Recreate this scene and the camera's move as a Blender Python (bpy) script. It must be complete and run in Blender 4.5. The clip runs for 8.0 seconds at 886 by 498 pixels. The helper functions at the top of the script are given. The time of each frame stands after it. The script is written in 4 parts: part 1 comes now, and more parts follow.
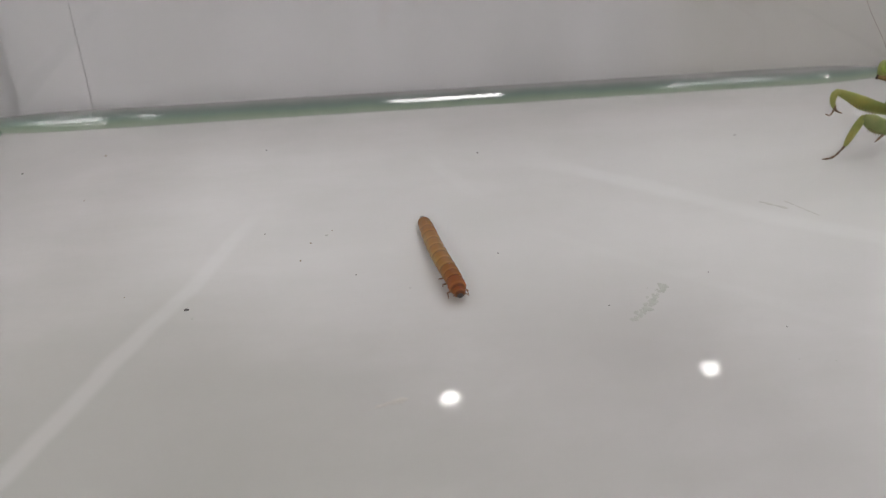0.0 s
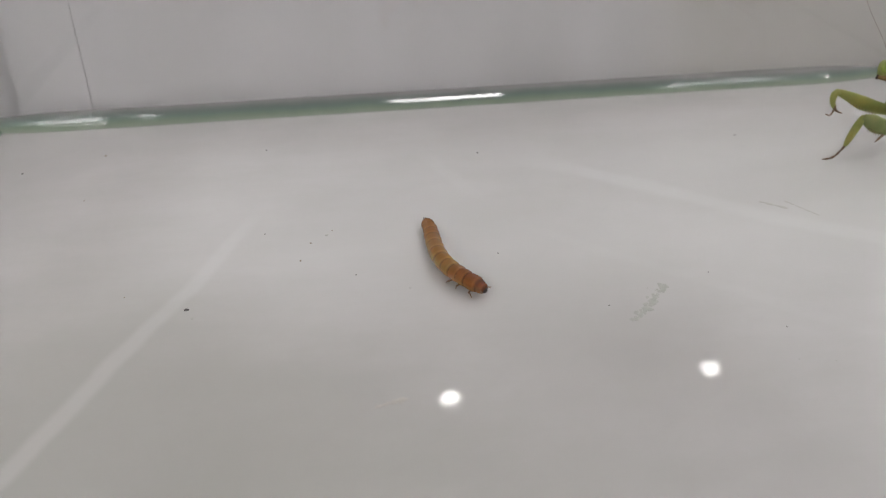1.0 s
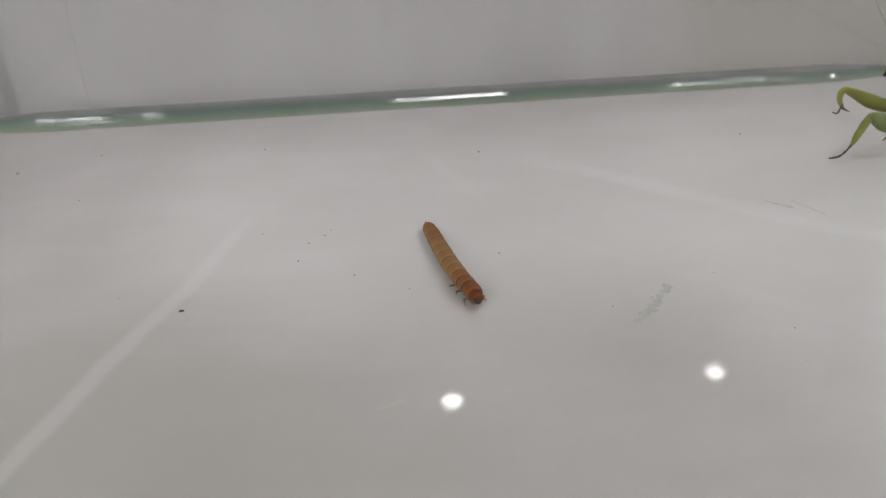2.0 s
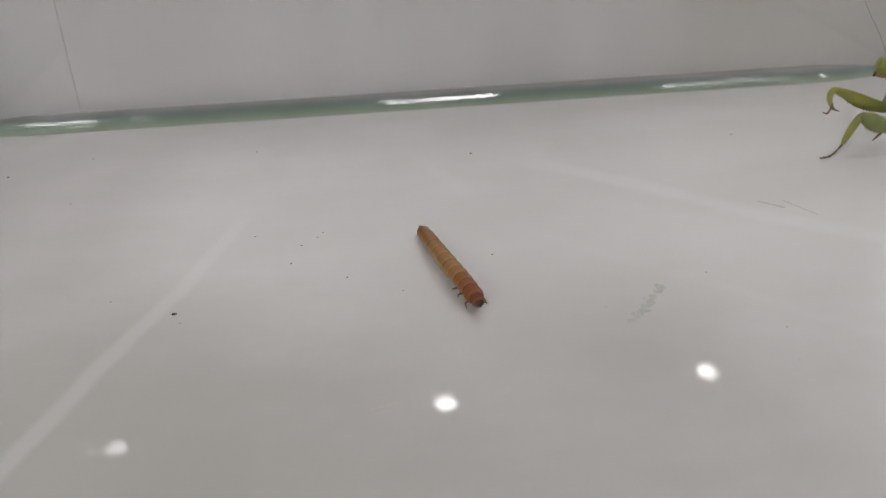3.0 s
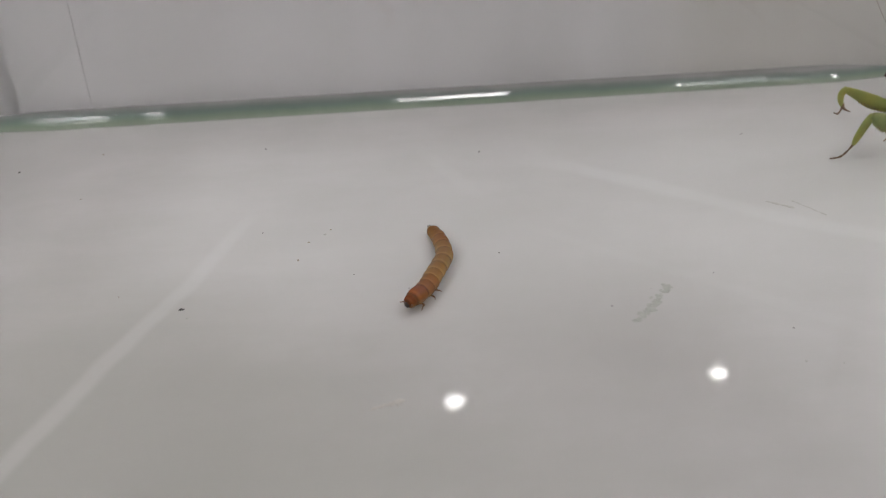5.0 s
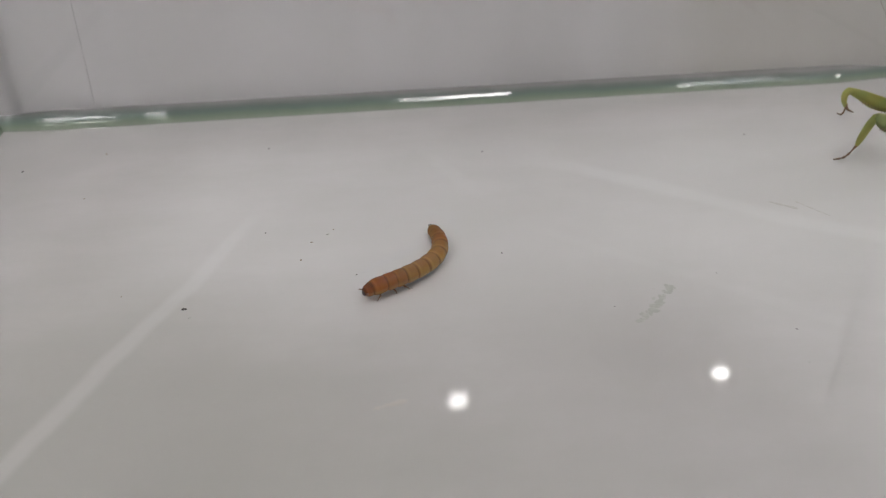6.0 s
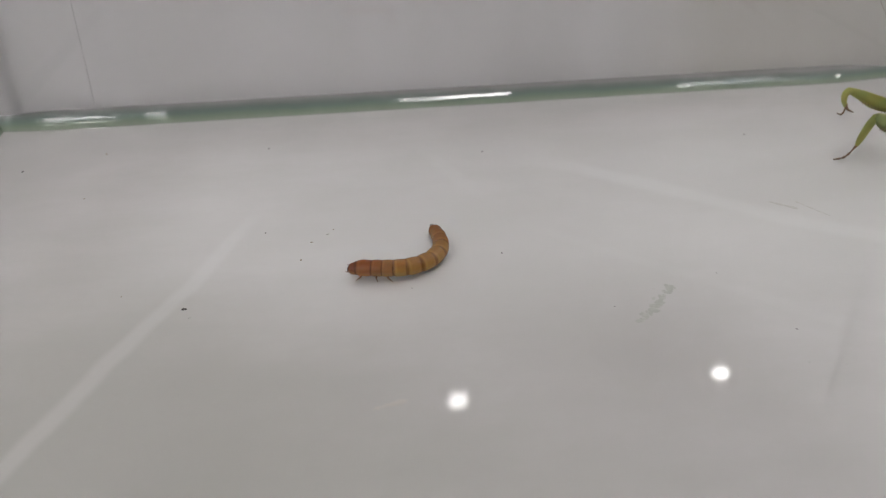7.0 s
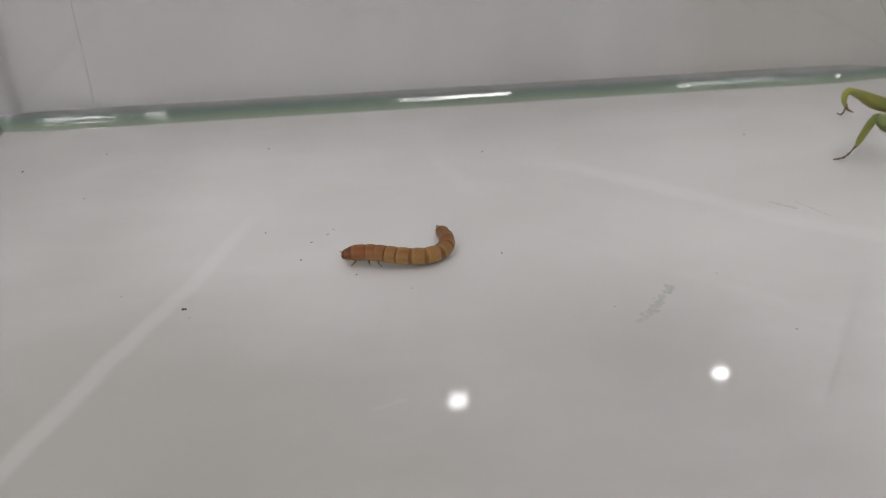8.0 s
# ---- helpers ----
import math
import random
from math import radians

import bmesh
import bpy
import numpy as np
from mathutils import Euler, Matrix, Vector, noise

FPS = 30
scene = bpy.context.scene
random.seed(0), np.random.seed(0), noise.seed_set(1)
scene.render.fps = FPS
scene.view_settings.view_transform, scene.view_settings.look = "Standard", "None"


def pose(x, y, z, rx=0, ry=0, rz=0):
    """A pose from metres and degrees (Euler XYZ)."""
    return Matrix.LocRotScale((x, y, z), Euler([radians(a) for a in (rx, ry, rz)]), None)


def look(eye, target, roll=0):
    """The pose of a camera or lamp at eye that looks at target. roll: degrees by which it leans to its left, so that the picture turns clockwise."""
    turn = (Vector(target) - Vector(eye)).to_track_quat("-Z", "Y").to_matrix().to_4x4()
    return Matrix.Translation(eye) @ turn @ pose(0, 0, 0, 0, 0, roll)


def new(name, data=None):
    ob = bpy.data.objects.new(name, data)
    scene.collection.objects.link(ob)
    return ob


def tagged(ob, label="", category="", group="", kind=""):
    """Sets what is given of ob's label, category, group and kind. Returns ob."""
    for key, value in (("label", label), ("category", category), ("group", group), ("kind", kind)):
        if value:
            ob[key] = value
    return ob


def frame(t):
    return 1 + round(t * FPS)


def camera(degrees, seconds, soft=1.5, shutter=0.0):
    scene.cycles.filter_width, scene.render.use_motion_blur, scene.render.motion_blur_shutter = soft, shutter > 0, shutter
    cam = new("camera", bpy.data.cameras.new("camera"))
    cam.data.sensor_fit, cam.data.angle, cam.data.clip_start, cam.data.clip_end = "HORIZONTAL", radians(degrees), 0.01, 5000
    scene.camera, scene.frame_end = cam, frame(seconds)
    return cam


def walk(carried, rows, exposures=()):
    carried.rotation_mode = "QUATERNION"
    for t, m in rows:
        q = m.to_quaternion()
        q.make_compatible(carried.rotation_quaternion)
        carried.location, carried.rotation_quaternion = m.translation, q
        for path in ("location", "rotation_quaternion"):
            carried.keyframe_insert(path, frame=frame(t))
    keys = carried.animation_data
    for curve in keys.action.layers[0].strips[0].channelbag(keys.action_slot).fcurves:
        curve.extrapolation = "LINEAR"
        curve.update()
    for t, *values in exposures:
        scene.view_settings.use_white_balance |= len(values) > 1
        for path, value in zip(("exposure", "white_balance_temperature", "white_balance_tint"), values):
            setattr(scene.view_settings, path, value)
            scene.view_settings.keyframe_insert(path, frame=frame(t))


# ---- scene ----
# ---------------------------------------------------------------- camera
cam = camera(54.0, 8.0, soft=1.25)
cam.data.dof.use_dof = True
cam.data.dof.focus_distance = 0.134
cam.data.dof.aperture_fstop = 28.0
PATH = [
    (0, (-0.02072, 0.02310, 0.06833), (-0.00235, 0.19487, -0.03246), -1.39),
    (1.2, (-0.02072, 0.02310, 0.06833), (-0.00235, 0.19487, -0.03246), -1.39),
    (1.3, (-0.02010, 0.02492, 0.06677), (-0.00236, 0.19707, -0.03347), -1.52),
    (1.7, (-0.02010, 0.02492, 0.06677), (-0.00236, 0.19707, -0.03347), -1.52),
    (2.8, (-0.02016, 0.02485, 0.06672), (-0.00229, 0.19714, -0.03326), -1.55),
    (3, (-0.02028, 0.02485, 0.06668), (-0.00065, 0.19706, -0.03315), -1.54),
    (3.2, (-0.02100, 0.02762, 0.06670), (0.00329, 0.19911, -0.03340), -1.53),
    (3.4, (-0.02161, 0.03017, 0.06681), (0.00833, 0.20068, -0.03335), -1.54),
    (3.5, (-0.02173, 0.03086, 0.06681), (0.01059, 0.20085, -0.03350), -1.53),
    (3.6, (-0.02190, 0.03126, 0.06682), (0.01248, 0.20083, -0.03353), -1.49),
    (3.8, (-0.02203, 0.03199, 0.06688), (0.01492, 0.20097, -0.03350), -1.51),
    (4, (-0.02199, 0.03236, 0.06676), (0.01327, 0.20156, -0.03388), -1.51),
    (4.2, (-0.02024, 0.02655, 0.06675), (0.00728, 0.19723, -0.03382), -1.58),
    (4.4, (-0.01966, 0.02476, 0.06680), (0.00177, 0.19636, -0.03366), -1.53),
    (4.5, (-0.01971, 0.02480, 0.06675), (0.00017, 0.19663, -0.03365), -1.52),
    (4.7, (-0.01961, 0.02467, 0.06670), (-0.00165, 0.19684, -0.03349), -1.53),
    (5.8, (-0.01960, 0.02473, 0.06671), (-0.00321, 0.19704, -0.03343), -1.52),
    (8, (-0.01960, 0.02473, 0.06671), (-0.00321, 0.19704, -0.03343), -1.52),
]
walk(cam, [(t, look(eye, target, roll)) for t, eye, target, roll in PATH], exposures=[(0, 0.10), (1.2, 0.08), (1.4, 0.0), (8, 0.0)])

# ---------------------------------------------------------------- world and light strengths
world = bpy.data.worlds.new("room_air")
scene.world = world
world.use_nodes = True
world.node_tree.nodes["Background"].inputs[0].default_value = (0.9, 0.93, 1.0, 1)
world.node_tree.nodes["Background"].inputs[1].default_value = 0.05
PANEL_MAIN, PANEL_SOFT, TUBE, TUBE_SIDE, TUBE_DIM, KEY, GLINT, SPOT, SPOT_DIM = 3.9, 0.55, 17.0, 42.0, 18.0, 180.0, 120.0, 280.0, 7.0


# ---------------------------------------------------------------- materials
def material(name):
    m = bpy.data.materials.new(name)
    m.use_nodes = True
    return m, m.node_tree.nodes, m.node_tree.links, m.node_tree.nodes["Principled BSDF"]


def shader(name, colour, rough=0.5, metal=0.0, grain=0.0, scale=400.0, bump=0.0, coat=0.0, sss=0.0, second=None, transmission=0.0, ior=1.45, stretch=None, fade=None):
    """A surface with two scales of colour variation and fine relief."""
    m, nodes, links, p = material(name)
    p.inputs["Roughness"].default_value = rough
    p.inputs["Metallic"].default_value = metal
    p.inputs["IOR"].default_value = ior
    p.inputs["Coat Weight"].default_value = coat
    p.inputs["Coat Roughness"].default_value = 0.12
    p.inputs["Transmission Weight"].default_value = transmission
    if sss:
        p.inputs["Subsurface Weight"].default_value = sss
        p.inputs["Subsurface Radius"].default_value = (1.0, 0.45, 0.2)
        p.inputs["Subsurface Scale"].default_value = 0.0006
    geo = nodes.new("ShaderNodeTexCoord")
    n1 = nodes.new("ShaderNodeTexNoise")
    n1.inputs["Scale"].default_value = scale
    n1.inputs["Detail"].default_value = 6
    n2 = nodes.new("ShaderNodeTexNoise")
    n2.inputs["Scale"].default_value = scale / 9
    where = geo.outputs["Object"]
    if stretch:
        mapping = nodes.new("ShaderNodeMapping")
        mapping.inputs["Scale"].default_value = stretch
        links.new(where, mapping.inputs["Vector"])
        where = mapping.outputs["Vector"]
    links.new(where, n1.inputs["Vector"])
    links.new(where, n2.inputs["Vector"])
    add = nodes.new("ShaderNodeMath")
    add.operation = "ADD"
    links.new(n1.outputs["Fac"], add.inputs[0])
    links.new(n2.outputs["Fac"], add.inputs[1])
    ramp = nodes.new("ShaderNodeMapRange")
    ramp.inputs["From Min"].default_value = 0.7
    ramp.inputs["From Max"].default_value = 1.3
    links.new(add.outputs[0], ramp.inputs["Value"])
    mix = nodes.new("ShaderNodeMix")
    mix.data_type = "RGBA"
    a = colour
    b = second or tuple(c * (1 - grain) for c in colour)
    mix.inputs["A"].default_value = (*a, 1)
    mix.inputs["B"].default_value = (*b, 1)
    links.new(ramp.outputs["Result"], mix.inputs["Factor"])
    tint = mix.outputs["Result"]
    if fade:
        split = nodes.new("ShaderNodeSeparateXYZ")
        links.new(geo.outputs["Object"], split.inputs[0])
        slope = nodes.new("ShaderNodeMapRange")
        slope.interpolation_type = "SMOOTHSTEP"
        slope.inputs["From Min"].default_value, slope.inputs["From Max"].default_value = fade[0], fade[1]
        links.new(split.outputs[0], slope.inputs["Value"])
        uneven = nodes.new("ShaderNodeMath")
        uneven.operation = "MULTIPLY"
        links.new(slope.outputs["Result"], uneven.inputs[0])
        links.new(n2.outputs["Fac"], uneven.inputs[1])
        graded = nodes.new("ShaderNodeMix")
        graded.data_type = "RGBA"
        links.new(uneven.outputs[0], graded.inputs["Factor"])
        links.new(tint, graded.inputs["A"])
        graded.inputs["B"].default_value = (*fade[2], 1)
        tint = graded.outputs["Result"]
    links.new(tint, p.inputs["Base Color"])
    if bump:
        bm_node = nodes.new("ShaderNodeBump")
        bm_node.inputs["Strength"].default_value = bump
        bm_node.inputs["Distance"].default_value = 0.0002
        links.new(n1.outputs["Fac"], bm_node.inputs["Height"])
        links.new(bm_node.outputs["Normal"], p.inputs["Normal"])
    return m


def glow(name, colour, strength):
    m, nodes, links, p = material(name)
    p.inputs["Base Color"].default_value = (0.8, 0.8, 0.8, 1)
    p.inputs["Emission Color"].default_value = (*colour, 1)
    p.inputs["Emission Strength"].default_value = strength
    return m


def marble():
    """Polished white stone with soft pale and grey veins that run at a few angles, plus painted sheen and shade."""
    m, nodes, links, p = material("polished_marble")
    p.inputs["Roughness"].default_value = 0.035
    p.inputs["IOR"].default_value = 1.47
    co = nodes.new("ShaderNodeTexCoord")
    wob = nodes.new("ShaderNodeTexNoise")
    wob.inputs["Scale"].default_value = 35
    wob.inputs["Detail"].default_value = 3
    links.new(co.outputs["Object"], wob.inputs["Vector"])
    cloud = nodes.new("ShaderNodeTexNoise")
    cloud.inputs["Scale"].default_value = 13
    cloud.inputs["Detail"].default_value = 5
    cloud.inputs["Roughness"].default_value = 0.55
    links.new(co.outputs["Object"], cloud.inputs["Vector"])
    cr = nodes.new("ShaderNodeMapRange")
    cr.inputs["From Min"].default_value, cr.inputs["From Max"].default_value = 0.40, 0.68
    links.new(cloud.outputs["Fac"], cr.inputs["Value"])
    base = nodes.new("ShaderNodeMix")
    base.data_type = "RGBA"
    base.inputs["A"].default_value = (*STONE, 1)
    base.inputs["B"].default_value = (*[c * 0.81 for c in STONE[:2]], STONE[2] * 0.80, 1)
    links.new(cr.outputs["Result"], base.inputs["Factor"])
    # fine uneven polish and faint drying bands
    fine = nodes.new("ShaderNodeTexNoise")
    fine.inputs["Scale"].default_value = 70
    fine.inputs["Detail"].default_value = 6
    fine.inputs["Roughness"].default_value = 0.65
    drawn = nodes.new("ShaderNodeMapping")
    drawn.inputs["Scale"].default_value = (0.6, 1.5, 1.0)
    drawn.inputs["Rotation"].default_value = (0.0, 0.0, 0.12)
    links.new(co.outputs["Object"], drawn.inputs["Vector"])
    links.new(drawn.outputs["Vector"], fine.inputs["Vector"])
    mottle = nodes.new("ShaderNodeMapRange")
    mottle.inputs["From Min"].default_value, mottle.inputs["From Max"].default_value = 0.4, 0.7
    mottle.inputs["To Max"].default_value = 0.65
    links.new(fine.outputs["Fac"], mottle.inputs["Value"])
    worn = nodes.new("ShaderNodeMix")
    worn.data_type = "RGBA"
    links.new(mottle.outputs["Result"], worn.inputs["Factor"])
    links.new(base.outputs["Result"], worn.inputs["A"])
    worn.inputs["B"].default_value = (STONE[0] * 0.85, STONE[1] * 0.86, STONE[2] * 0.84, 1)
    last = worn.outputs["Result"]
    sep = nodes.new("ShaderNodeSeparateXYZ")
    links.new(co.outputs["Object"], sep.inputs[0])

    def calc(op, a, b=None, c=None):
        n = nodes.new("ShaderNodeMath")
        n.operation = op
        for slot, v in enumerate((a, b, c)):
            if v is None:
                continue
            if isinstance(v, (int, float)):
                n.inputs[slot].default_value = v
            else:
                links.new(v, n.inputs[slot])
        return n.outputs[0]

    # each vein or painted patch of sheen or shade: start, end, half width, softness, colour, weight
    for (x0, y0), (x1, y1), half, soft, colour, weight in VEINS_AND_LIGHT:
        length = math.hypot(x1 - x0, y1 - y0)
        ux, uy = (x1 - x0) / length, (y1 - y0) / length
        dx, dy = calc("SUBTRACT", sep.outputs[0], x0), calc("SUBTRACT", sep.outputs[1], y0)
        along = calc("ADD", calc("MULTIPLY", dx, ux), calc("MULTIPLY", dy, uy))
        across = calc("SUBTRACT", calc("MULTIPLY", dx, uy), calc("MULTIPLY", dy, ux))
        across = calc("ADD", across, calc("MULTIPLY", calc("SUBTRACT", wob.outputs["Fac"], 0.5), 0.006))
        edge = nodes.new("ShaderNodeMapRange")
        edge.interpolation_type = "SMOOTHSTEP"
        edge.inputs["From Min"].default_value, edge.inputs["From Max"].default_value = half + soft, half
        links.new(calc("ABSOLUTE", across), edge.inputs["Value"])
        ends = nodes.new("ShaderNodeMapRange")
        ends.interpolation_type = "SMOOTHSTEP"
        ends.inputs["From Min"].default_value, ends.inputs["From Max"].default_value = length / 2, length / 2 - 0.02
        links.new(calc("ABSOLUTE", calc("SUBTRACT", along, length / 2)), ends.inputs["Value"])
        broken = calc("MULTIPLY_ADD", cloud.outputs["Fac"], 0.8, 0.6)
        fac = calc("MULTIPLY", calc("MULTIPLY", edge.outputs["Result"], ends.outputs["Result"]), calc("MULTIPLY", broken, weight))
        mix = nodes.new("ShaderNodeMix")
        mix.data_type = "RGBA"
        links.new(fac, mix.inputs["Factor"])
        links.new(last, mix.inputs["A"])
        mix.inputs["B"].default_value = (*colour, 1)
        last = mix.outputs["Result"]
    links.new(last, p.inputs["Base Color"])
    smudge = nodes.new("ShaderNodeMapRange")
    smudge.inputs["To Min"].default_value, smudge.inputs["To Max"].default_value = 0.012, 0.024
    links.new(wob.outputs["Fac"], smudge.inputs["Value"])
    links.new(smudge.outputs["Result"], p.inputs["Roughness"])
    return m


STONE = (0.594, 0.577, 0.580)
WHITE_VEIN_SHEEN, GREY_VEIN_SHADE = (0.785, 0.785, 0.79), (0.42, 0.415, 0.39)
VEINS_AND_LIGHT = [
    # Broad white entries paint sheen into the stone, broad grey ones paint shade
    ((-0.065, 0.158), (0.085, 0.146), 0.0120, 0.0320, WHITE_VEIN_SHEEN, 0.36),
    ((0.070, 0.200), (0.085, 0.050), 0.0250, 0.0400, WHITE_VEIN_SHEEN, 0.22),
    ((0.020, 0.165), (0.110, 0.090), 0.0100, 0.0300, WHITE_VEIN_SHEEN, 0.20),
    ((-0.080, 0.120), (-0.010, 0.055), 0.0120, 0.0300, GREY_VEIN_SHADE, 0.56),
    ((-0.100, 0.150), (-0.065, 0.085), 0.0060, 0.0140, GREY_VEIN_SHADE, 0.30),
    ((-0.110, 0.120), (-0.020, 0.035), 0.0300, 0.0450, GREY_VEIN_SHADE, 0.40),
    ((-0.070, 0.077), (-0.035, 0.163), 0.0005, 0.0016, WHITE_VEIN_SHEEN, 0.23),
    ((0.008, 0.172), (0.075, 0.120), 0.0007, 0.0026, WHITE_VEIN_SHEEN, 0.36),
    ((-0.012, 0.185), (0.004, 0.150), 0.0006, 0.0015, WHITE_VEIN_SHEEN, 0.10),
    ((0.000, 0.150), (0.055, 0.100), 0.0004, 0.0014, WHITE_VEIN_SHEEN, 0.06),
    ((0.030, 0.150), (0.090, 0.160), 0.0040, 0.0080, GREY_VEIN_SHADE, 0.12),
]


def segment_skin(name, colour, rim):
    """Waxy shell of a body ring: darker along its two edges."""
    m, nodes, links, p = material(name)
    p.inputs["Roughness"].default_value = 0.24
    p.inputs["IOR"].default_value = 1.42
    p.inputs["Subsurface Weight"].default_value = 0.6
    p.inputs["Subsurface Radius"].default_value = (1.0, 0.5, 0.18)
    p.inputs["Subsurface Scale"].default_value = 0.0014
    co = nodes.new("ShaderNodeTexCoord")
    sep = nodes.new("ShaderNodeSeparateXYZ")
    links.new(co.outputs["Generated"], sep.inputs[0])
    band = nodes.new("ShaderNodeValToRGB")
    band.color_ramp.elements[0].position, band.color_ramp.elements[0].color = 0.0, (0.9, 0.9, 0.9, 1)
    band.color_ramp.elements[1].position, band.color_ramp.elements[1].color = 1.0, (0.6, 0.6, 0.6, 1)
    for where, value in ((0.036, 0.95), (0.06, 0.45), (0.09, 0.10), (0.15, 0.0), (0.78, 0.0), (0.83, 0.25), (0.87, 0.8)):
        e = band.color_ramp.elements.new(where)
        e.color = (value, value, value, 1)
    links.new(sep.outputs[0], band.inputs["Fac"])
    noise_tex = nodes.new("ShaderNodeTexNoise")
    noise_tex.inputs["Scale"].default_value = 1600
    noise_tex.inputs["Detail"].default_value = 5
    links.new(co.outputs["Object"], noise_tex.inputs["Vector"])
    mottled = nodes.new("ShaderNodeMix")
    mottled.data_type = "RGBA"
    mottled.inputs["A"].default_value = (*colour, 1)
    mottled.inputs["B"].default_value = (*[c * 0.72 for c in colour], 1)
    links.new(noise_tex.outputs["Fac"], mottled.inputs["Factor"])
    # horny back plates are browner than the soft belly
    plate = nodes.new("ShaderNodeMapRange")
    plate.interpolation_type = "SMOOTHSTEP"
    plate.inputs["From Min"].default_value, plate.inputs["From Max"].default_value = 0.62, 1.0
    links.new(sep.outputs[2], plate.inputs["Value"])
    belly = nodes.new("ShaderNodeMapRange")
    belly.inputs["From Min"].default_value, belly.inputs["From Max"].default_value = 0.58, 0.1
    belly.inputs["To Max"].default_value = 0.75
    links.new(sep.outputs[2], belly.inputs["Value"])
    back = nodes.new("ShaderNodeMix")
    back.data_type = "RGBA"
    links.new(plate.outputs["Result"], back.inputs["Factor"])
    links.new(mottled.outputs["Result"], back.inputs["A"])
    back.inputs["B"].default_value = (colour[0] * 0.68, colour[1] * 0.58, colour[2] * 0.5, 1)
    under = nodes.new("ShaderNodeMix")
    under.data_type = "RGBA"
    links.new(belly.outputs["Result"], under.inputs["Factor"])
    links.new(back.outputs["Result"], under.inputs["A"])
    under.inputs["B"].default_value = (0.52, 0.35, 0.155, 1)
    # pale soft skin shows where the plates overlap
    fold = nodes.new("ShaderNodeValToRGB")
    fold.color_ramp.elements[0].color = fold.color_ramp.elements[1].color = (0, 0, 0, 1)
    for where, value in ((0.60, 0.0), (0.73, 0.22), (0.80, 0.0)):
        e = fold.color_ramp.elements.new(where)
        e.color = (value, value, value, 1)
    links.new(sep.outputs[0], fold.inputs["Fac"])
    soft_skin = nodes.new("ShaderNodeMix")
    soft_skin.data_type = "RGBA"
    links.new(fold.outputs["Color"], soft_skin.inputs["Factor"])
    links.new(under.outputs["Result"], soft_skin.inputs["A"])
    soft_skin.inputs["B"].default_value = (min(0.6, colour[0] * 1.35), colour[1] * 1.5, colour[2] * 1.5, 1)
    mix = nodes.new("ShaderNodeMix")
    mix.data_type = "RGBA"
    uneven = nodes.new("ShaderNodeTexNoise")
    uneven.inputs["Scale"].default_value = 900
    links.new(co.outputs["Object"], uneven.inputs["Vector"])
    broken = nodes.new("ShaderNodeMapRange")
    broken.inputs["From Min"].default_value, broken.inputs["From Max"].default_value = 0.35, 0.62
    broken.inputs["To Min"].default_value, broken.inputs["To Max"].default_value = 0.6, 1.0
    links.new(uneven.outputs["Fac"], broken.inputs["Value"])
    share = nodes.new("ShaderNodeMath")
    share.operation = "MULTIPLY"
    links.new(band.outputs["Color"], share.inputs[0])
    links.new(broken.outputs["Result"], share.inputs[1])
    links.new(share.outputs[0], mix.inputs["Factor"])
    links.new(soft_skin.outputs["Result"], mix.inputs["A"])
    mix.inputs["B"].default_value = (*rim, 1)
    links.new(mix.outputs["Result"], p.inputs["Base Color"])
    bump = nodes.new("ShaderNodeBump")
    bump.inputs["Strength"].default_value = 0.35
    bump.inputs["Distance"].default_value = 0.0001
    links.new(noise_tex.outputs["Fac"], bump.inputs["Height"])
    links.new(bump.outputs["Normal"], p.inputs["Normal"])
    return m


def clear_glass():
    m, nodes, links, p = material("green_float_glass")
    p.inputs["Base Color"].default_value = (0.985, 0.995, 0.99, 1)
    p.inputs["Roughness"].default_value = 0.01
    p.inputs["Transmission Weight"].default_value = 1.0
    p.inputs["IOR"].default_value = 1.5
    return m


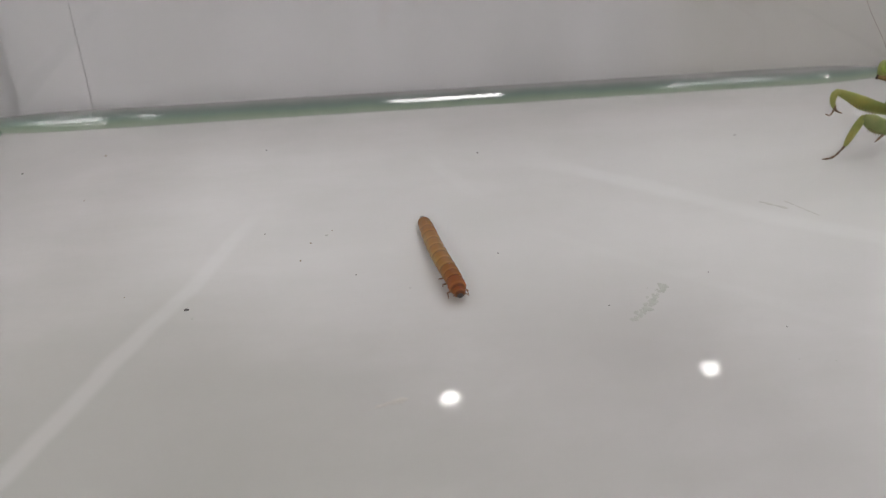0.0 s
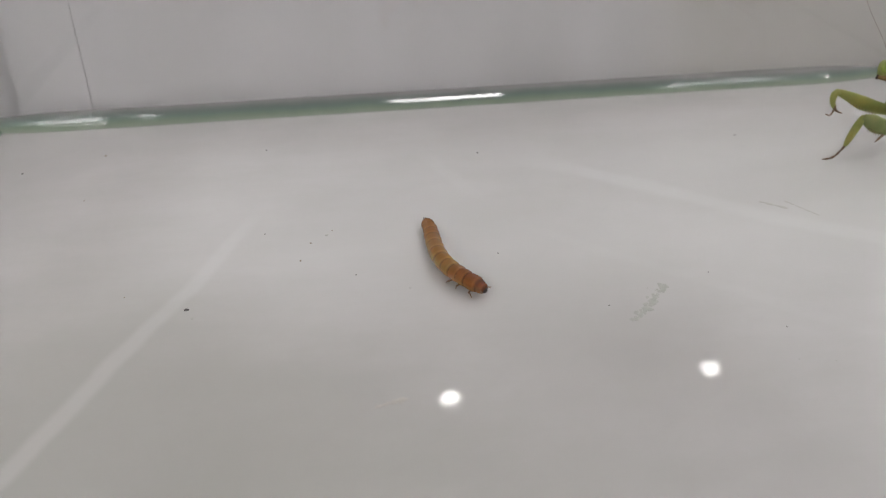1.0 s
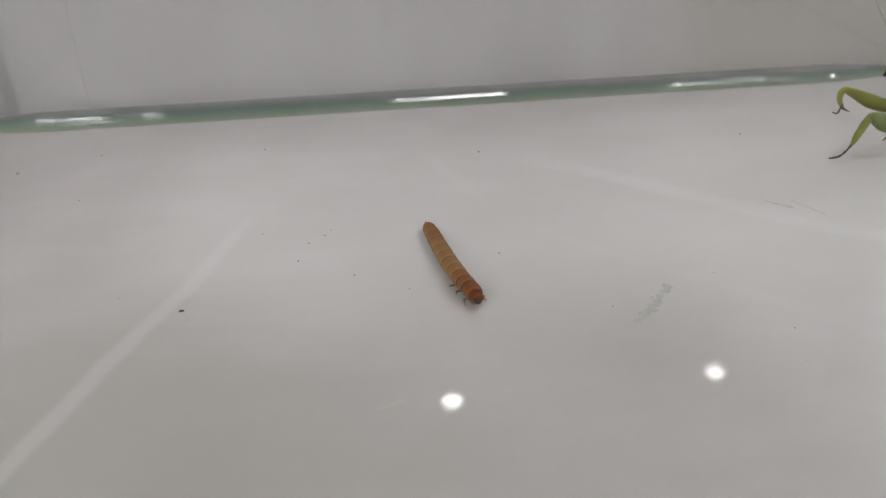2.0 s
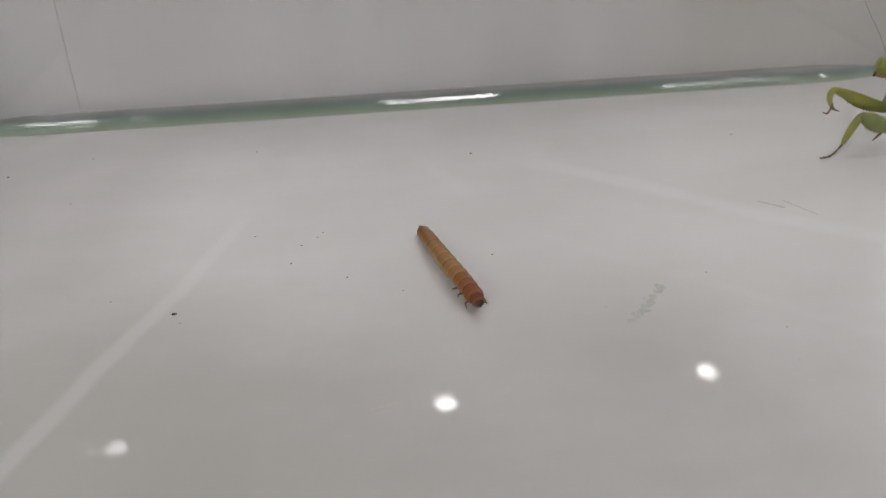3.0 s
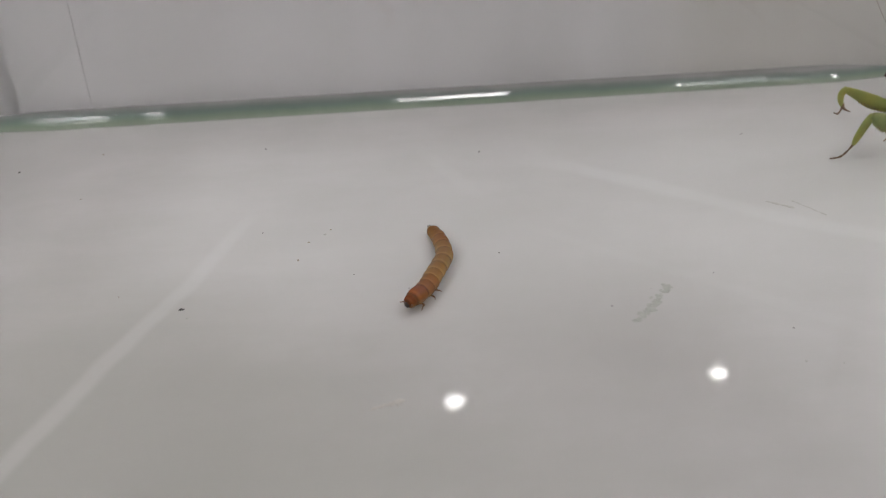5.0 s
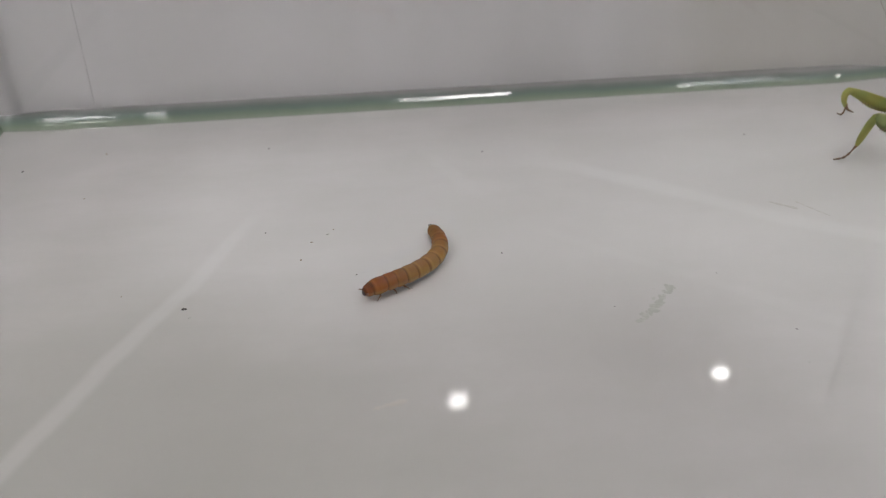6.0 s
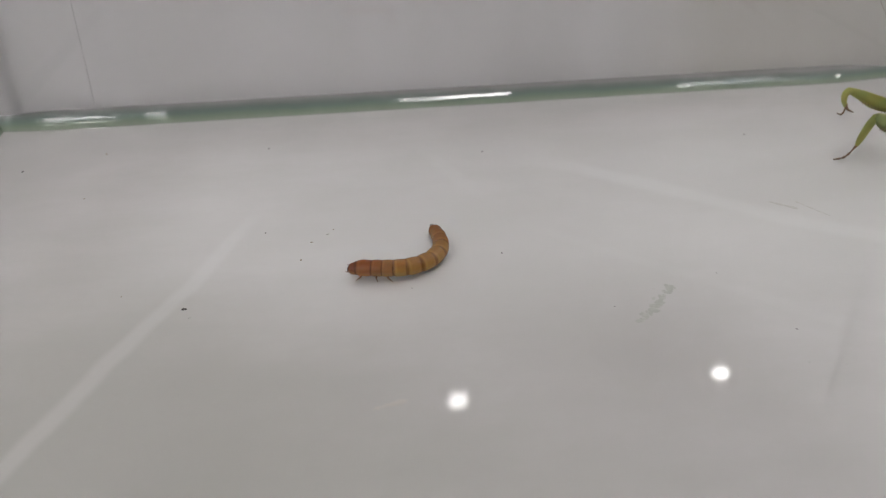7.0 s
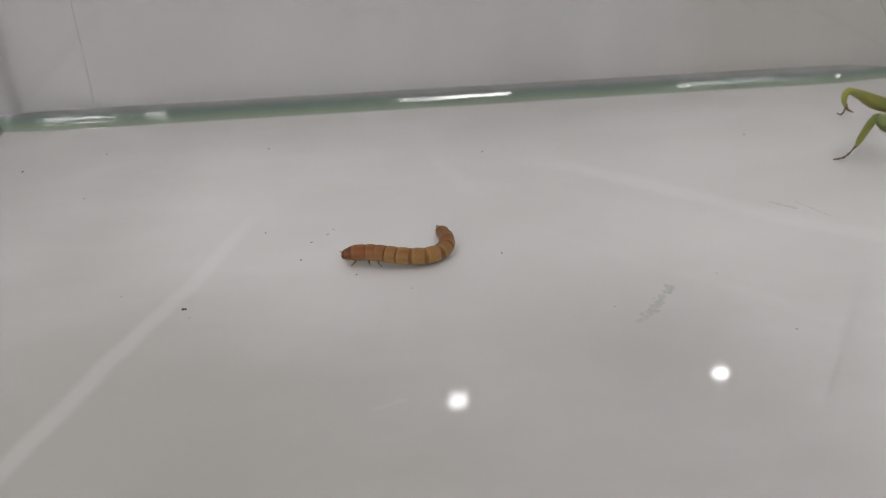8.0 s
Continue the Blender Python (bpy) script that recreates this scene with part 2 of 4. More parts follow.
def sealant():
    """Green sealant: paler yellow-green at the foot, darker blue-green above, greyer at the top and far end."""
    m, nodes, links, p = material("green_silicone")
    p.inputs["Roughness"].default_value = 0.045
    p.inputs["Coat Weight"].default_value = 0.4
    p.inputs["Coat Roughness"].default_value = 0.03
    p.inputs["Transmission Weight"].default_value = 0.2
    co = nodes.new("ShaderNodeTexCoord")
    sep = nodes.new("ShaderNodeSeparateXYZ")
    links.new(co.outputs["Generated"], sep.inputs[0])
    grain = nodes.new("ShaderNodeTexNoise")
    grain.inputs["Scale"].default_value = 140
    grain.inputs["Detail"].default_value = 4
    links.new(co.outputs["Object"], grain.inputs["Vector"])
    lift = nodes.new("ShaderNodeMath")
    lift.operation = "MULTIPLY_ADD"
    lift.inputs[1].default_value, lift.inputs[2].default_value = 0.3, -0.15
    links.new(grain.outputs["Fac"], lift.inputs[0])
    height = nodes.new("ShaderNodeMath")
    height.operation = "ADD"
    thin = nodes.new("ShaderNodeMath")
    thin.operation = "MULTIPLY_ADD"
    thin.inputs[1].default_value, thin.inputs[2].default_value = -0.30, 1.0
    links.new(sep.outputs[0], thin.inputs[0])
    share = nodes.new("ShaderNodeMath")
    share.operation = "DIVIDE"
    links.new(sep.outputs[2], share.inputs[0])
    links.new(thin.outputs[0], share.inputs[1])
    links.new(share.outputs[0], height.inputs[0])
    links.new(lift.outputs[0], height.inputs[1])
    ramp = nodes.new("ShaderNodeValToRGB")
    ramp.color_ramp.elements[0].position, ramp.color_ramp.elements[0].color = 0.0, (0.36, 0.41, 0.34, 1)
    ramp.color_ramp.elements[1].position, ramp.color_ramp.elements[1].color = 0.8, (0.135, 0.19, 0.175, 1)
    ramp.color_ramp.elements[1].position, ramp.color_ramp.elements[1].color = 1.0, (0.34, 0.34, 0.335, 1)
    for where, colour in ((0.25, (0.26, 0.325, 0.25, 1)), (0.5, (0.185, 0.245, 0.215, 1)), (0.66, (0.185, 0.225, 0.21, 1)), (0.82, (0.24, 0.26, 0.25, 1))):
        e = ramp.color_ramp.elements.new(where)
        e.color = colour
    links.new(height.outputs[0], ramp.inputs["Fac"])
    far_end = nodes.new("ShaderNodeMapRange")
    far_end.interpolation_type = "SMOOTHSTEP"
    far_end.inputs["From Min"].default_value, far_end.inputs["From Max"].default_value, far_end.inputs["To Max"].default_value = 0.5, 0.9, 0.08
    links.new(sep.outputs[0], far_end.inputs["Value"])
    end_tint = nodes.new("ShaderNodeMix")
    end_tint.data_type = "RGBA"
    links.new(far_end.outputs["Result"], end_tint.inputs["Factor"])
    links.new(ramp.outputs["Color"], end_tint.inputs["A"])
    end_tint.inputs["B"].default_value = (0.42, 0.43, 0.39, 1)
    links.new(end_tint.outputs["Result"], p.inputs["Base Color"])
    bump = nodes.new("ShaderNodeBump")
    bump.inputs["Strength"].default_value = 0.03
    bump.inputs["Distance"].default_value = 0.0004
    links.new(grain.outputs["Fac"], bump.inputs["Height"])
    links.new(bump.outputs["Normal"], p.inputs["Normal"])
    return m


MARBLE = marble()
GLASS = clear_glass()
# the card grows darker and yellower towards its right end
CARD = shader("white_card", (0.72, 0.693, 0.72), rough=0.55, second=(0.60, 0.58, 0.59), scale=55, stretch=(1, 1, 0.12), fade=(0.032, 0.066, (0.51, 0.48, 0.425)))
PAPER = shader("white_paper", (0.84, 0.80, 0.795), rough=0.7, grain=0.04, scale=60)
SILICONE = sealant()
PAINT = shader("white_wall_paint", (0.78, 0.78, 0.77), rough=0.8, grain=0.05, scale=4, bump=0.1)
FLOORING = shader("pale_floor_tile", (0.74, 0.73, 0.72), rough=0.5, grain=0.15, scale=6)
WOOD = shader("brown_wood", (0.16, 0.10, 0.075), rough=0.5, second=(0.10, 0.06, 0.045), scale=300, bump=0.2)
CABINET = shader("cream_cabinet_paint", (0.55, 0.53, 0.5), rough=0.4, grain=0.06, scale=10)
LIDPLASTIC = shader("white_plastic", (0.5, 0.5, 0.5), rough=0.4, grain=0.05, scale=80)
DIRT = shader("dark_dirt", (0.05, 0.045, 0.04), rough=0.8, grain=0.5, scale=2500, bump=0.3)
GREYDIRT = shader("grey_dried_film", (0.36, 0.37, 0.34), rough=0.3, second=(0.47, 0.47, 0.45), scale=900)
SCUFF = shader("pale_grey_scuff", (0.53, 0.52, 0.50), rough=0.3, grain=0.1, scale=900)
STAIN = shader("faint_tan_film", (0.51, 0.48, 0.45), rough=0.3, grain=0.08, scale=900)
TANDIRT = shader("tan_crumb", (0.33, 0.28, 0.22), rough=0.8, grain=0.4, scale=2500)
RIMMETAL = shader("brushed_trim", (0.6, 0.6, 0.6), rough=0.35, metal=0.8, grain=0.1, scale=60)
PANELGLOW = glow("panel_diffuser", (1.0, 0.966, 0.962), PANEL_MAIN)
TUBEGLOW = glow("tube_diffuser", (1.0, 0.966, 0.962), TUBE)
SOFTGLOW = glow("soft_panel_diffuser", (1.0, 0.966, 0.962), PANEL_SOFT)
SIDETUBEGLOW = glow("side_tube_diffuser", (1.0, 0.966, 0.962), TUBE_SIDE)
DIMTUBEGLOW = glow("dim_tube_diffuser", (1.0, 0.966, 0.962), TUBE_DIM)
KEYGLOW = glow("key_panel_diffuser", (1.0, 0.966, 0.962), KEY)
GLINTGLOW = glow("small_panel_diffuser", (1.0, 0.985, 0.96), GLINT)
SPOTGLOW = glow("downlight_bulb", (1.0, 0.985, 0.96), SPOT)
DIMGLOW = glow("dim_downlight_bulb", (1.0, 0.985, 0.96), SPOT_DIM)


# ---------------------------------------------------------------- mesh helpers
def mesh_object(name, bm, mat, smooth=False):
    data = bpy.data.meshes.new(name)
    bmesh.ops.recalc_face_normals(bm, faces=bm.faces)
    bm.to_mesh(data)
    bm.free()
    if mat:
        data.materials.append(mat)
    if smooth:
        for f in data.polygons:
            f.use_smooth = True
    return new(name, data)


def part(name, bm, mat, parent, label="", smooth=True):
    ob = mesh_object(name, bm, mat, smooth)
    ob.parent = parent
    if label:
        tagged(ob, label)
    return ob


def empty(name, m=None):
    ob = new(name)
    ob.empty_display_size = 0.005
    if m is not None:
        ob.matrix_basis = m
    return ob


def box(x0, x1, y0, y1, z0, z1, bevel=0.0):
    bm = bmesh.new()
    bmesh.ops.create_cube(bm, size=1)
    for v in bm.verts:
        v.co = Vector(((x0 + x1) / 2 + v.co.x * (x1 - x0), (y0 + y1) / 2 + v.co.y * (y1 - y0), (z0 + z1) / 2 + v.co.z * (z1 - z0)))
    if bevel:
        bmesh.ops.bevel(bm, geom=list(bm.edges), offset=bevel, segments=2, affect="EDGES")
    return bm


def tube(points, radii, sides=10, squash=1.0, side=None):
    """A closed tapered tube through the points, oval when squash is below one (flattened along its own side direction)."""
    bm = bmesh.new()
    pts = [Vector(p) for p in points]
    rings = []
    up = Vector(side) if side else Vector((0.13, 0.97, 0.2))
    for i, p in enumerate(pts):
        way = (pts[min(i + 1, len(pts) - 1)] - pts[max(i - 1, 0)]).normalized()
        a = (up - way * up.dot(way)).normalized()
        b = way.cross(a)
        ring = []
        for k in range(sides):
            ang = 2 * math.pi * k / sides
            ring.append(bm.verts.new(p + radii[i] * (a * math.cos(ang) * squash + b * math.sin(ang))))
        rings.append(ring)
    for r0, r1 in zip(rings, rings[1:]):
        for k in range(sides):
            bm.faces.new((r0[k], r0[(k + 1) % sides], r1[(k + 1) % sides], r1[k]))
    bm.faces.new(rings[0])
    bm.faces.new(rings[-1])
    return bm


def smooth_line(points, radii, steps=4):
    """Catmull-Rom points and radii between the given ones."""
    pts, rad = [], []
    p = [Vector(q) for q in points]
    for i in range(len(p) - 1):
        p0, p1, p2, p3 = p[max(i - 1, 0)], p[i], p[i + 1], p[min(i + 2, len(p) - 1)]
        for s in range(steps):
            t = s / steps
            pts.append(0.5 * (2 * p1 + (p2 - p0) * t + (2 * p0 - 5 * p1 + 4 * p2 - p3) * t * t + (3 * p1 - p0 - 3 * p2 + p3) * t ** 3))
            rad.append(radii[i] + (radii[i + 1] - radii[i]) * t)
    return pts + [p[-1]], rad + [radii[-1]]


def flake(size, seed, thick=0.00012, stretch=1.0):
    """An irregular flat crumb."""
    rnd = random.Random(seed)
    bm = bmesh.new()
    n = 8
    low, high = [], []
    for k in range(n):
        a = 2 * math.pi * k / n
        r = size * rnd.uniform(0.6, 1.1)
        low.append(bm.verts.new((r * math.cos(a) * stretch, r * math.sin(a), 0)))
        high.append(bm.verts.new((0.75 * r * math.cos(a) * stretch, 0.75 * r * math.sin(a), thick * rnd.uniform(0.6, 1.2))))
    bm.faces.new(low)
    bm.faces.new(high)
    for k in range(n):
        bm.faces.new((low[k], low[(k + 1) % n], high[(k + 1) % n], high[k]))
    return bm


# ---------------------------------------------------------------- room
ROOM = (-2.6, 3.4, -3.2, 3.6, -0.9, 2.0)


def build_room():
    x0, x1, y0, y1, z0, z1 = ROOM
    t = 0.1
    tagged(mesh_object("floor", box(x0, x1, y0, y1, z0 - t, z0), FLOORING), "pale tiled room floor under the counter", "floor", kind="structure")
    tagged(mesh_object("ceiling", box(x0 - t, x1 + t, y0 - t, y1 + t, z1, z1 + t), PAINT), "white painted ceiling with recessed lights", "ceiling", kind="structure")
    for name, b in (("wall_north", (x0 - t, x1 + t, y1, y1 + t)), ("wall_south", (x0 - t, x1 + t, y0 - t, y0)), ("wall_west", (x0 - t, x0, y0, y1)), ("wall_east", (x1, x1 + t, y0, y1))):
        tagged(mesh_object(name, box(*b, z0, z1), PAINT), "plain white painted room wall", "wall", kind="structure")


def led_panel(x, y, w, d, mat):
    z = ROOM[5]
    ob = empty("led_panel", pose(x, y, z))
    tagged(ob, "flat white LED panel recessed in the ceiling", "ceiling light", "ceiling panels")
    bm = box(-w / 2 - 0.02, w / 2 + 0.02, -d / 2 - 0.02, d / 2 + 0.02, -0.012, 0.0, 0.002)
    part("frame", bm, RIMMETAL, ob, "slim metal frame", smooth=False)
    part("diffuser", box(-w / 2, w / 2, -d / 2, d / 2, -0.016, -0.0125), mat, ob, "glowing white diffuser", smooth=False)


def downlight(x, y, mat, state):
    ob = empty("downlight", pose(x, y, ROOM[5]))
    tagged(ob, f"small round recessed ceiling downlight, {state}", "ceiling light", "row of downlights")
    bm = bmesh.new()
    bmesh.ops.create_cone(bm, cap_ends=True, segments=40, radius1=0.05, radius2=0.054, depth=0.01)
    bmesh.ops.translate(bm, verts=bm.verts, vec=(0, 0, -0.005))
    part("trim", bm, RIMMETAL, ob, "round metal trim", smooth=False)
    bm = bmesh.new()
    bmesh.ops.create_uvsphere(bm, u_segments=32, v_segments=12, radius=0.034)
    for v in bm.verts:
        v.co.z = min(0, v.co.z) * 0.08 - 0.0105
    part("bulb", bm, mat, ob, "glowing white bulb")


build_room()
led_panel(1.5, 0.62, 1.2, 0.6, PANELGLOW)
led_panel(2.40, 2.45, 1.85, 2.15, SOFTGLOW)
led_panel(0.216, -0.33, 0.28, 0.16, TUBEGLOW)
led_panel(-0.91, -0.33, 0.08, 0.16, DIMTUBEGLOW)
led_panel(-0.80, -0.33, 0.10, 0.16, SIDETUBEGLOW)
led_panel(-0.685, -0.33, 0.11, 0.16, DIMTUBEGLOW)
led_panel(-2.25, -2.7, 0.20, 0.30, KEYGLOW)
led_panel(0.835, -0.33, 0.04, 0.16, GLINTGLOW)
led_panel(1.375, -0.33, 0.05, 0.16, GLINTGLOW)
for px, py in ((0.252, 2.462), (1.246, 2.489)):
    downlight(px, py, SPOTGLOW, "brightly lit")
downlight(-0.895, 2.40, DIMGLOW, "dimly lit")


# ---------------------------------------------------------------- counter and tank
def build_counter():
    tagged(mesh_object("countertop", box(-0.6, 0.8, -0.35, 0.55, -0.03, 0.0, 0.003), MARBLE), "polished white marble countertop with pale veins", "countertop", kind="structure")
    base = empty("counter_cabinet", pose(0.1, 0.1, -0.9))
    tagged(base, "cream painted counter cabinet carrying the stone top", "cabinet")
    part("body", box(-0.66, 0.66, -0.4, 0.4, 0.0, 0.868, 0.004), CABINET, base, smooth=False)
    for x in (-0.33, 0.33):
        door = part("door", box(x - 0.31, x + 0.31, -0.42, -0.402, 0.05, 0.84, 0.003), CABINET, base, smooth=False)
        part("handle", box(x - 0.05, x + 0.05, -0.44, -0.421, 0.76, 0.775, 0.003), RIMMETAL, door, "brushed metal handle", smooth=False)


TX0, TX1, TY0, TY1, TH, GT = -0.0950, 0.1095, -0.075, 0.2032, 0.160, 0.004


def pane(name, b, parent):
    ob = part(name, box(*b, 0.0004), GLASS, parent, "clear glass pane with a green edge", smooth=False)
    ob.visible_shadow = False
    return ob


def smooth_step(a, b, x):
    u = min(1.0, max(0.0, (x - a) / (b - a)))
    return u * u * (3 - 2 * u)


def bead(p0, p1, inward, height, depth, seed, parent, taper=0.0):
    """A hand-laid fillet of sealant from p0 to p1 at the foot of a pane."""
    rnd = random.Random(seed)
    a, b, n = Vector(p0), Vector(p1), Vector(inward)
    bm = bmesh.new()
    count, arc = 160, 40
    rings = []
    phase = [rnd.uniform(0, 6.28) for _ in range(6)]
    for i in range(count + 1):
        s = i / count
        p = a.lerp(b, s)
        wave = sum(math.sin(s * f + ph) for f, ph in zip((9, 17, 31, 47, 71, 113), phase)) / 6
        d = depth * (1 - 0.01 * wave)
        if taper:
            d *= 1 - 0.7 * smooth_step(0.88, 0.99, s) - 0.25 * smooth_step(0.06, 0.0, s)
        h = height * (1 - taper * s) * (0.35 + 0.65 * d / depth)
        swell = 0.024
        ridge = 0.0012 * (1 - 0.7 * smooth_step(0.3, 0.45, s))
        tilt = 0.005 * math.sin(s * 23 + phase[0]) + 0.002 * math.sin(s * 61 + phase[1])
        across = Vector((0, 0, h)) - n * d
        outward = (n * h + Vector((0, 0, d))).normalized() * across.length
        ring = [bm.verts.new(p)]
        for k in range(arc + 1):
            u = k / arc
            out = swell * math.sin(math.pi * u) + tilt * math.sin(math.pi * u) * (u - 0.5) + ridge * math.sin(math.pi * 11 * u)
            out += 0.00012 * rnd.uniform(-1, 1) * math.sin(math.pi * u)
            ring.append(bm.verts.new(p + n * d + across * u + outward * out))
        rings.append(ring)
    m = len(rings[0])
    for r0, r1 in zip(rings, rings[1:]):
        for k in range(m):
            bm.faces.new((r0[k], r0[(k + 1) % m], r1[(k + 1) % m], r1[k]))
    bm.faces.new(rings[0])
    bm.faces.new(rings[-1])
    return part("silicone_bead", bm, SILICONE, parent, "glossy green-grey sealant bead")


def build_tank():
    tank = empty("glass_tank", pose(0, 0, 0))
    tagged(tank, "open glass insect tank sealed with silicone", "tank")
    pane("back_pane", (TX0 - GT, TX1 + GT, TY1, TY1 + GT, 0.0002, TH), tank)
    pane("front_pane", (TX0 - GT, TX1 + GT, TY0 - GT, TY0, 0.0002, TH), tank)
    pane("side_pane", (TX0 - GT, TX0, TY0, TY1, 0.0002, TH), tank)
    pane("side_pane", (TX1, TX1 + GT, TY0, TY1 - 0.0024, 0.0002, TH), tank)
    bead((TX0, TY1, 0), (TX1, TY1, 0), (0, -1, 0), 0.0031, 0.0034, 3, tank, 0.06)
    bead((TX0, TY0, 0), (TX0, TY1, 0), (1, 0, 0), 0.0025, 0.002, 4, tank)
    bead((TX1, TY0, 0), (TX1, TY1, 0), (-1, 0, 0), 0.0006, 0.0009, 5, tank)
    bead((TX0, TY0, 0), (TX1, TY0, 0), (0, 1, 0), 0.003, 0.0025, 6, tank)
    x = TX0 + 0.0002
    bm = tube([(x, TY1 - 0.0004, 0.002), (x, TY1 - 0.0004, 0.05), (x, TY1 - 0.0004, TH - 0.002)], [0.0010, 0.00085, 0.0009], 14)
    part("corner_seal", bm, STRIP, tank, "grey corner sealant")
    x = TX1 - 0.0036
    bm = tube([(x, TY1 - 0.0004, 0.002), (x, TY1 - 0.0004, 0.020), (x, TY1 - 0.0004, 0.0435)], [0.0016, 0.0014, 0.0015], 14)
    part("corner_seal", bm, SEAL, tank, "pale grey corner sealant")
    # Unseen upper seal, added dark so its reflection shows on the stone
    bm = tube([(x, TY1 - 0.0004, 0.0435), (x, TY1 - 0.0004, 0.046), (x, TY1 - 0.0004, 0.100), (x, TY1 - 0.0004, TH - 0.002)], [0.0008, 0.0015, 0.0018, 0.0017], 14)
    part("dark_upper_seal", bm, STRIP, tank, "unseen upper corner seal, darkened for its reflection")
    bm = box(TX1 + 0.0002, TX1 + GT - 0.0002, TY1 - 0.0022, TY1 - 0.0002, 0.0, TH, 0.0006)
    part("corner_seal", bm, PALESEAL, tank, "pale corner sealant")


PALESEAL = shader("pale_sealant", (0.84, 0.79, 0.74), rough=0.5, grain=0.15, scale=300)
STRIP = shader("dark_grey_strip", (0.13, 0.13, 0.125), rough=0.5, grain=0.2, scale=300)
SEAL = shader("grey_sealant", (0.50, 0.485, 0.465), rough=0.4, grain=0.15, scale=300)
build_counter()
build_tank()

# pale backing card behind the rear pane, in two sheets that meet in a thin joint
y_card = TY1 + GT + 0.0006
CARD_EDGE = ((-0.118, 0.045), (-0.0754, 0.046), (0.020, 0.049), (0.075, 0.056), (0.1106, 0.069))


def card_sheet(x0, x1):
    """A thin sheet whose top edge rises unevenly from one end to the other."""
    bm = bmesh.new()
    xs, zs = zip(*CARD_EDGE)
    count = 24
    front, back = [], []
    for i in range(count + 1):
        x = x0 + (x1 - x0) * i / count
        top = float(np.interp(x, xs, zs)) + 0.0003 * math.sin(x * 400)
        for y, row in ((y_card, front), (y_card + 0.0012, back)):
            row.append((bm.verts.new((x, y, 0.0003)), bm.verts.new((x, y, top))))
    for row in (front, back):
        for (a, b), (c, d) in zip(row, row[1:]):
            bm.faces.new((a, b, d, c))
    for (a, b), (c, d), (e, f), (g, h) in zip(front, front[1:], back, back[1:]):
        bm.faces.new((b, d, h, f))
        bm.faces.new((a, c, g, e))
    for k in (0, -1):
        bm.faces.new((front[k][0], front[k][1], back[k][1], back[k][0]))
    return bm


for x0, x1, tag in ((-0.118, -0.07555, "narrow"), (-0.07542, 0.1106, "wide, darker and yellower to the right")):
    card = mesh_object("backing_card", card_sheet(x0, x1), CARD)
    tagged(card, f"{tag} white card sheet standing behind the rear glass", "card", "backing cards")
strip = mesh_object("wooden_strip", box(0.1150, 0.30, 0.2030, 0.2065, 0.0, 0.0012, 0.0003), WOOD)
tagged(strip, "thin brown wooden strip lying on the counter", "wood strip")

paper = mesh_object("paper_sheet", box(0.1175, 0.33, 0.2075, 0.42, 0.0, 0.0005), PAPER)
tagged(paper, "blank white paper sheet lying on the counter", "paper")

# Unseen blocker, added to hide the dim downlight's reflection part of the time
bottle = empty("bottle", pose(-0.125, 0.290, 0))
tagged(bottle, "unseen bottle shape added to block the dim downlight", "bottle")
profile = [(0.0005, 0.0002), (0.0165, 0.0002), (0.018, 0.002), (0.018, 0.185), (0.0165, 0.194), (0.010, 0.203), (0.009, 0.206)]
bm = bmesh.new()
rings = [[bm.verts.new((rad * math.cos(math.tau * k / 32), rad * math.sin(math.tau * k / 32), z)) for k in range(32)] for rad, z in profile]
for r0, r1 in zip(rings, rings[1:]):
    for k in range(32):
        bm.faces.new((r0[k], r0[(k + 1) % 32], r1[(k + 1) % 32], r1[k]))
bm.faces.new(rings[-1])
part("body", bm, LIDPLASTIC, bottle)
bm = bmesh.new()
bmesh.ops.create_cone(bm, cap_ends=True, segments=28, radius1=0.0105, radius2=0.0098, depth=0.014)
bmesh.ops.translate(bm, verts=bm.verts, vec=(0, 0, 0.2132))
part("cap", bm, PAPER, bottle, "white screw cap", smooth=False)

# ---------------------------------------------------------------- crumbs and stains on the stone
SPECKS = [
    (-46.0, 128.2, 0.42, 0), (-44.9, 125.9, 0.30, 2), (-55.4, 132.8, 0.16, 1), (-36.2, 148.8, 0.18, 0), (-30.3, 139.4, 0.28, 1), (-28.8, 144.6, 0.24, 1),
    (-26.3, 146.8, 0.34, 2), (-25.4, 148.3, 0.22, 1), (-14.3, 129.1, 0.13, 0), (-22.0, 134.0, 0.17, 0), (0.0, 137.0, 0.18, 0), (12.8, 120.5, 0.16, 0),
    (29.6, 126.8, 0.14, 0), (19.4, 124.0, 0.14, 2), (33.0, 105.2, 0.15, 2), (37.4, 104.2, 0.13, 2), (34.7, 112.1, 0.17, 0), (-37.9, 182.9, 0.25, 0),
    (2.6, 175.0, 0.25, 0), (54.0, 175.0, 0.25, 0), (-82.9, 179.4, 0.3, 0), (-69.0, 185.4, 0.35, 1), (-68.6, 166.0, 0.2, 1),
]
KINDS = ((DIRT, "tiny black dirt speck on the stone"), (TANDIRT, "tiny tan crumb on the stone"), (GREYDIRT, "tiny grey crumb on the stone"))
for i, (sx, sy, size, kind) in enumerate(SPECKS):
    ob = mesh_object("speck", flake(size / 1350, i, size / 3400, 1.4), KINDS[kind][0])
    ob.matrix_basis = pose(sx / 1000, sy / 1000, 0.0, 0, 0, (i * 67) % 180)
    tagged(ob, KINDS[kind][1], "speck", "specks on the stone")


